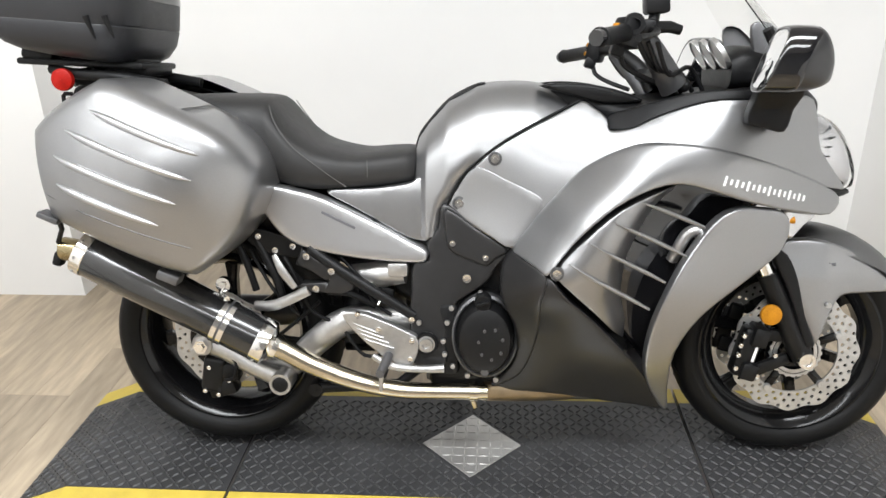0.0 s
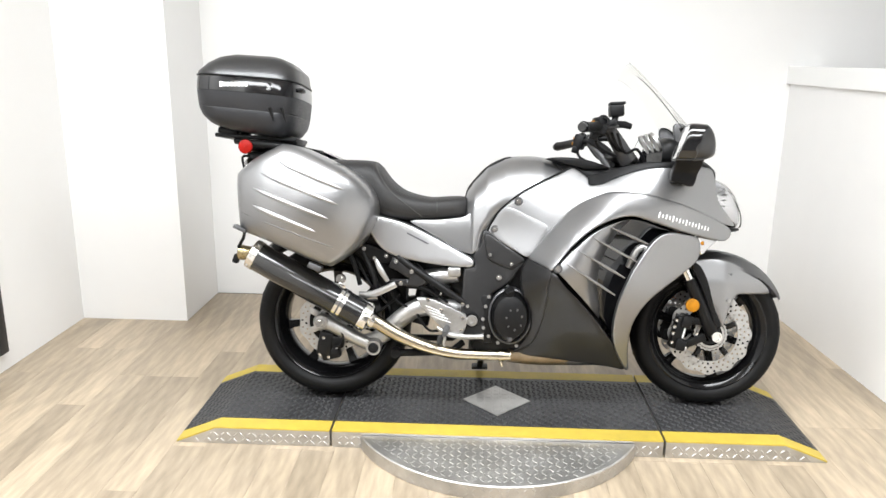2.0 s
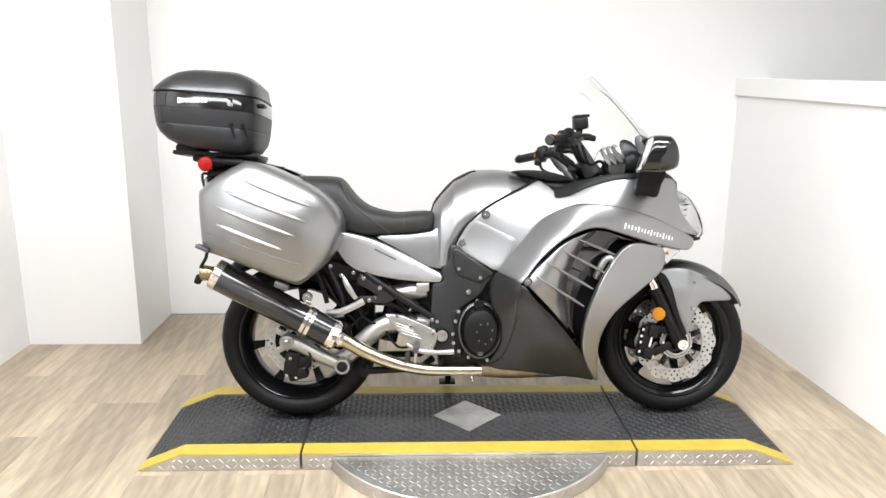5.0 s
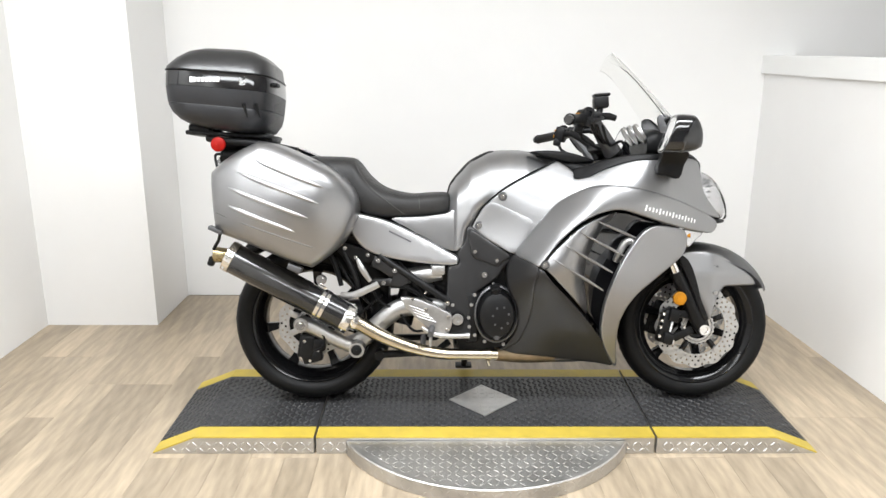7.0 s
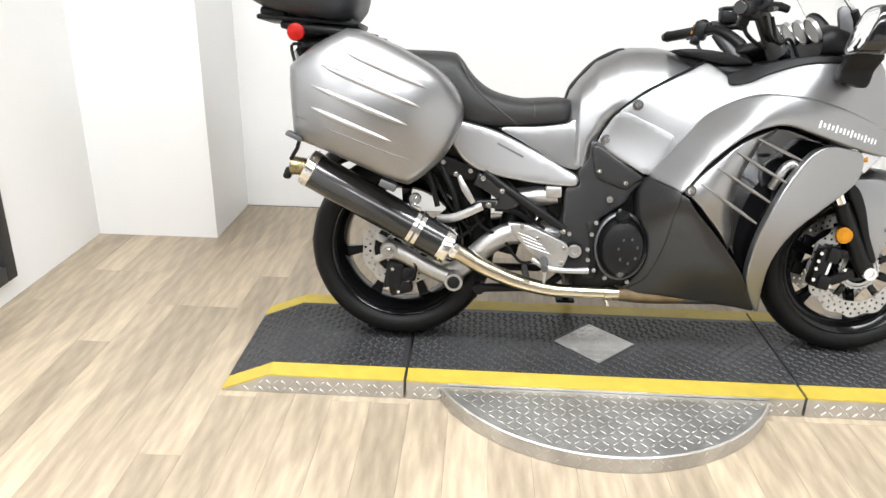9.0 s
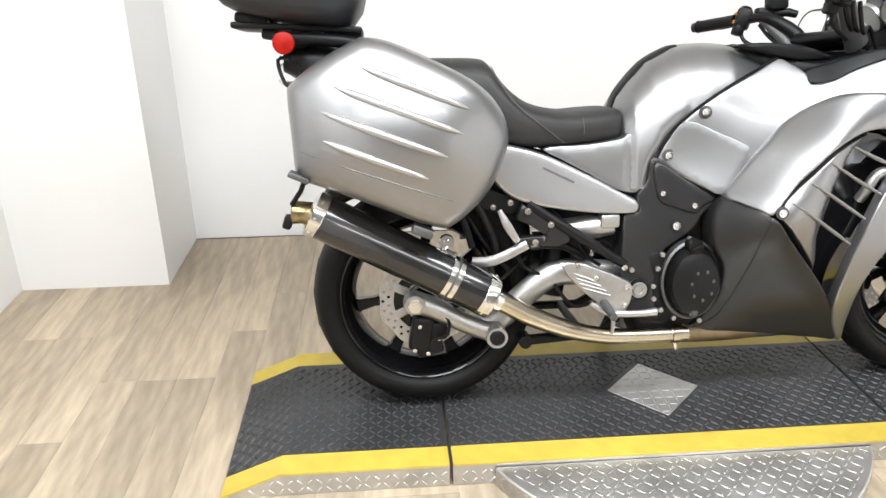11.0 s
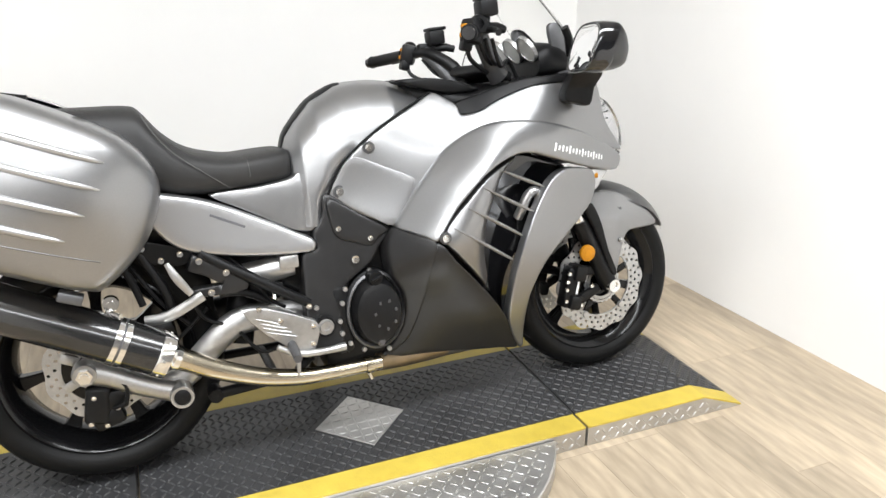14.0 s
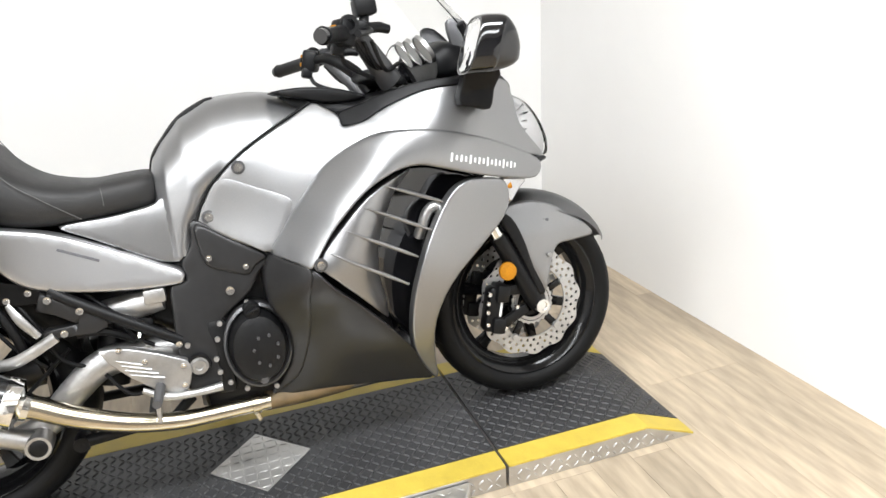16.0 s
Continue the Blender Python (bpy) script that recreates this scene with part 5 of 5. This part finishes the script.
    for k in range(3):
        part("cable", tube([(0.305 + 0.02 * k, s * 0.21, 1.05), (0.34 + 0.02 * k, s * 0.18, 1.00 - 0.01 * k), (0.39 + 0.025 * k, s * (0.13 - 0.01 * k), 0.975 + 0.01 * k), (0.43 + 0.025 * k, s * 0.09, 0.94)], 0.0055, 8, 5), BLACK, bar)
part("top_yoke", box(0.09, 0.26, 0.03, 0.012, pose(0.40, 0, 0.965, 0, 20, 0), 3), BLACK_DARK, bike, "black top yoke")
dash = part("instrument_panel", loft_body([(0.53, 1.03, 0.94, 0.13), (0.56, 1.045, 0.94, 0.135), (0.61, 1.035, 0.94, 0.13), (0.66, 1.0, 0.94, 0.11), (0.70, 0.97, 0.94, 0.08)], 3.4, 24), BLACK, bike, "black instrument panel")
garnish = [(0.571, 1.086), (0.611, 1.088), (0.668, 1.029), (0.675, 0.999), (0.635, 0.948), (0.587, 0.958), (0.581, 1.02)]
pair("screen_garnish", garnish, lambda x, z: 0.12, ALU_DARK, bike, "grey garnish under the screen", thick=0.012, r=0.004, n=3)
for y in (-0.088, 0.0, 0.088):
    face = Matrix.Translation((0.51, y - 0.01, 1.025)) @ Matrix.Rotation(radians(-32), 4, "Y") @ Matrix.Rotation(radians(90), 4, "Z")
    g = lathe([(0.0005, 0.004), (0.036, 0.004)], 28)
    g.transform(face)
    part("gauge_face", g, DIAL, dash, "pale gauge face")
    g = lathe([(0.036, 0.002), (0.037, 0.007), (0.04, 0.007), (0.041, -0.004), (0.036, -0.004)], 28, closed=True)
    g.transform(face)
    part("gauge_ring", g, ALU, dash, "bright gauge ring")
sc = []
for i in range(15):
    v = i / 14
    row = []
    for j in range(17):
        u = -1 + j / 8
        hw = 0.165 - 0.07 * v ** 1.3
        y = u * hw
        x0, z0 = 0.686 - 0.268 * v, 1.045 + 0.255 * v + 0.03 * math.sin(v * math.pi / 2)
        back = 0.035 * (1 - 0.35 * v) * abs(u) ** 2.2
        drop = 0.05 * abs(u) ** 5 * (v ** 6) + 0.05 * abs(u) ** 3 * (1 - v)
        row.append(Vector((x0 - back, y, z0 - drop)))
    sc.append(row)
wbm = rings(bmesh.new(), sc, closed=False, cap=False)
bmesh.ops.recalc_face_normals(wbm, faces=wbm.faces)
bmesh.ops.solidify(wbm, geom=list(wbm.faces), thickness=0.003)
screen = part("windscreen", wbm, GLASS, bike, "clear curved windscreen", sharp=50)
screen.visible_shadow = False
part("screen_mount", tube([(0.62, -0.15, 1.0), (0.60, -0.175, 1.05), (0.585, -0.18, 1.075)], 0.012, 8), BLACK, bike)


def lean_back(p, s, turn=radians(5)):
    """Mirror pod: turned a little to its side, its upper rim leaning forward."""
    x, y = (p.x - 0.575) * 0.92 + 0.32 * (p.z - 1.03) + 0.005, p.y * 0.86
    c, d = math.cos(s * turn), math.sin(s * turn)
    return Vector((0.575 + x * c - y * d, s * 0.348 + x * d + y * c, 0.95 + (p.z - 0.95) * 0.9))


for s in (-1, 1):
    mb = loft_body([(0.54, 1.078, 0.955, 0.072), (0.535, 1.083, 0.95, 0.078), (0.536, 1.088, 0.945, 0.084), (0.56, 1.089, 0.944, 0.085), (0.60, 1.083, 0.945, 0.083), (0.606, 1.06, 0.96, 0.06)], 3.2, 28)
    for v in mb.verts:
        v.co = lean_back(v.co, s)
    mir = part("mirror_housing", mb, GLOSS, bike, "gloss black mirror housing")
    cap = loft_body([(0.592, 1.07, 0.96, 0.07), (0.590, 1.086, 0.946, 0.0845), (0.61, 1.078, 0.947, 0.081), (0.635, 1.052, 0.95, 0.07), (0.655, 1.018, 0.956, 0.055), (0.668, 0.985, 0.965, 0.03)], 3.0, 28)
    for v in cap.verts:
        v.co = lean_back(v.co, s)
    part("mirror_cap", cap, LID, mir, "dark grey metallic mirror cap")
    mg = loft_body([(0.5332, 1.077, 0.957, 0.071), (0.5345, 1.080, 0.954, 0.075), (0.539, 1.080, 0.954, 0.075)], 3.2, 28, 1)
    for v in mg.verts:
        v.co = lean_back(v.co, s)
    part("mirror_glass", mg, MIRROR, mir, "clear mirror glass")
    stalk = [(0.548, 0.955), (0.632, 0.95), (0.627, 0.905), (0.612, 0.86), (0.572, 0.868), (0.535, 0.878), (0.54, 0.92)]
    part("mirror_arm", panel(stalk, lambda x, z: max(FAIR(x, z) + 0.022, 0.262 + 0.9 * max(0, z - 0.91)), s, thick=0.03, r=0.006, n=3), BLACK, mir, "black mirror arm")
nose = part("nose", loft_body([(0.62, 0.935, 0.69, 0.16), (0.68, 0.925, 0.69, 0.133), (0.715, 0.905, 0.69, 0.116), (0.733, 0.888, 0.69, 0.106)], 3, 24), SILVER, bike, "grey metallic nose")
bowl = part("headlamp_bowl", loft_body([(0.735, 0.885, 0.712, 0.103), (0.79, 0.862, 0.712, 0.086), (0.825, 0.82, 0.712, 0.066), (0.848, 0.772, 0.712, 0.042), (0.856, 0.74, 0.715, 0.02)], 2.6, 24), HEADLAMP, nose, "bright ribbed headlamp reflector")
for k in range(6):
    z = 0.742 + k * 0.022
    x0 = float(np.interp(z, (0.72, 0.77, 0.82, 0.87), (0.853, 0.846, 0.822, 0.77)))
    part("reflector_rib", tube([(0.772, -0.097, z + 0.002), (0.772 + (x0 - 0.772) * 0.6, -0.09 + 0.04 * (x0 - 0.77) / 0.08, z), (x0 + 0.006, 0, z)], 0.0022, 6, 3), ALU_DARK, bowl)
cover_lens = part("headlamp_lens", loft_body([(0.725, 0.902, 0.70, 0.115), (0.795, 0.873, 0.70, 0.097), (0.835, 0.828, 0.70, 0.076), (0.862, 0.775, 0.70, 0.05), (0.873, 0.738, 0.704, 0.025)], 2.8, 28), LENS, nose, "clear bulging headlamp lens")
cover_lens.visible_shadow = False
part("nose_lip", loft_body([(0.70, 0.712, 0.685, 0.15), (0.76, 0.71, 0.685, 0.125), (0.82, 0.706, 0.686, 0.088), (0.855, 0.703, 0.69, 0.05)], 3, 20), BLACK, nose, "black lip under the headlamp")
for s in (-1, 1):
    ind = [(0.655, 0.674), (0.70, 0.669), (0.742, 0.66), (0.712, 0.635), (0.678, 0.605), (0.664, 0.635)]
    lens = part("indicator", panel(ind, FAIR, s, lift=-0.004, thick=0.02, r=0.006, n=3), HEADLAMP, bike, "bright clear indicator")
    part("indicator_bulb", tube([(0.672, s * (FAIR(0.672, 0.65) - 0.012), 0.65), (0.684, s * (FAIR(0.684, 0.652) - 0.006), 0.652)], 0.009, 10), ORANGE, lens, "amber bulb")
    for k in range(16):
        x, z = 0.496 + k * 0.0133, 0.755 - k * 0.0034
        bend = math.degrees(math.atan((FAIR(x - 0.01, z + 0.003) - FAIR(x + 0.01, z - 0.003)) / 0.02))
        part("logo_block", box(0.0055, 0.002, (0.022, 0.012, 0.017, 0.013)[k % 4], 0.0006, pose(x, s * (FAIR(x, z) + 0.0112), z, 0, 14, -s * bend)), WHITE_PRINT, bike)
    part("print_mark", box(0.09, 0.0015, 0.006, 0, pose(-0.38, s * (SPAR(-0.38, 0.64) + 0.0125), 0.645, 0, 26, 0)), GREY_PRINT, bike)

# ---- floor planks ----
rng = random.Random(4)
kinds = []
for length in (1.2, 0.9, 0.6, 0.3):
    me = bpy.data.meshes.new("plank")
    bmx = box(0.1195, length - 0.0008, 0.012, 0.0004, pose(0, 0, -0.006), 1)
    bmx.to_mesh(me)
    bmx.free()
    me.materials.append(WOOD)
    kinds.append((length, me))
for i in range(35):
    x = -2.4 + i * 0.12
    y = 1.42 - rng.choice((0, 0.3, 0.6, 0.9))
    first = 1.42 - y
    if first > 0.05:
        ob = new("plank", min(kinds, key=lambda k: abs(k[0] - first))[1])
        ob.parent, ob.location = FLOOR, (x, y + first / 2, 0)
    while y > -5.9:
        length, me = kinds[0]
        ob = new("plank", me)
        ob.parent, ob.location = FLOOR, (x, y - length / 2, 0)
        y -= length
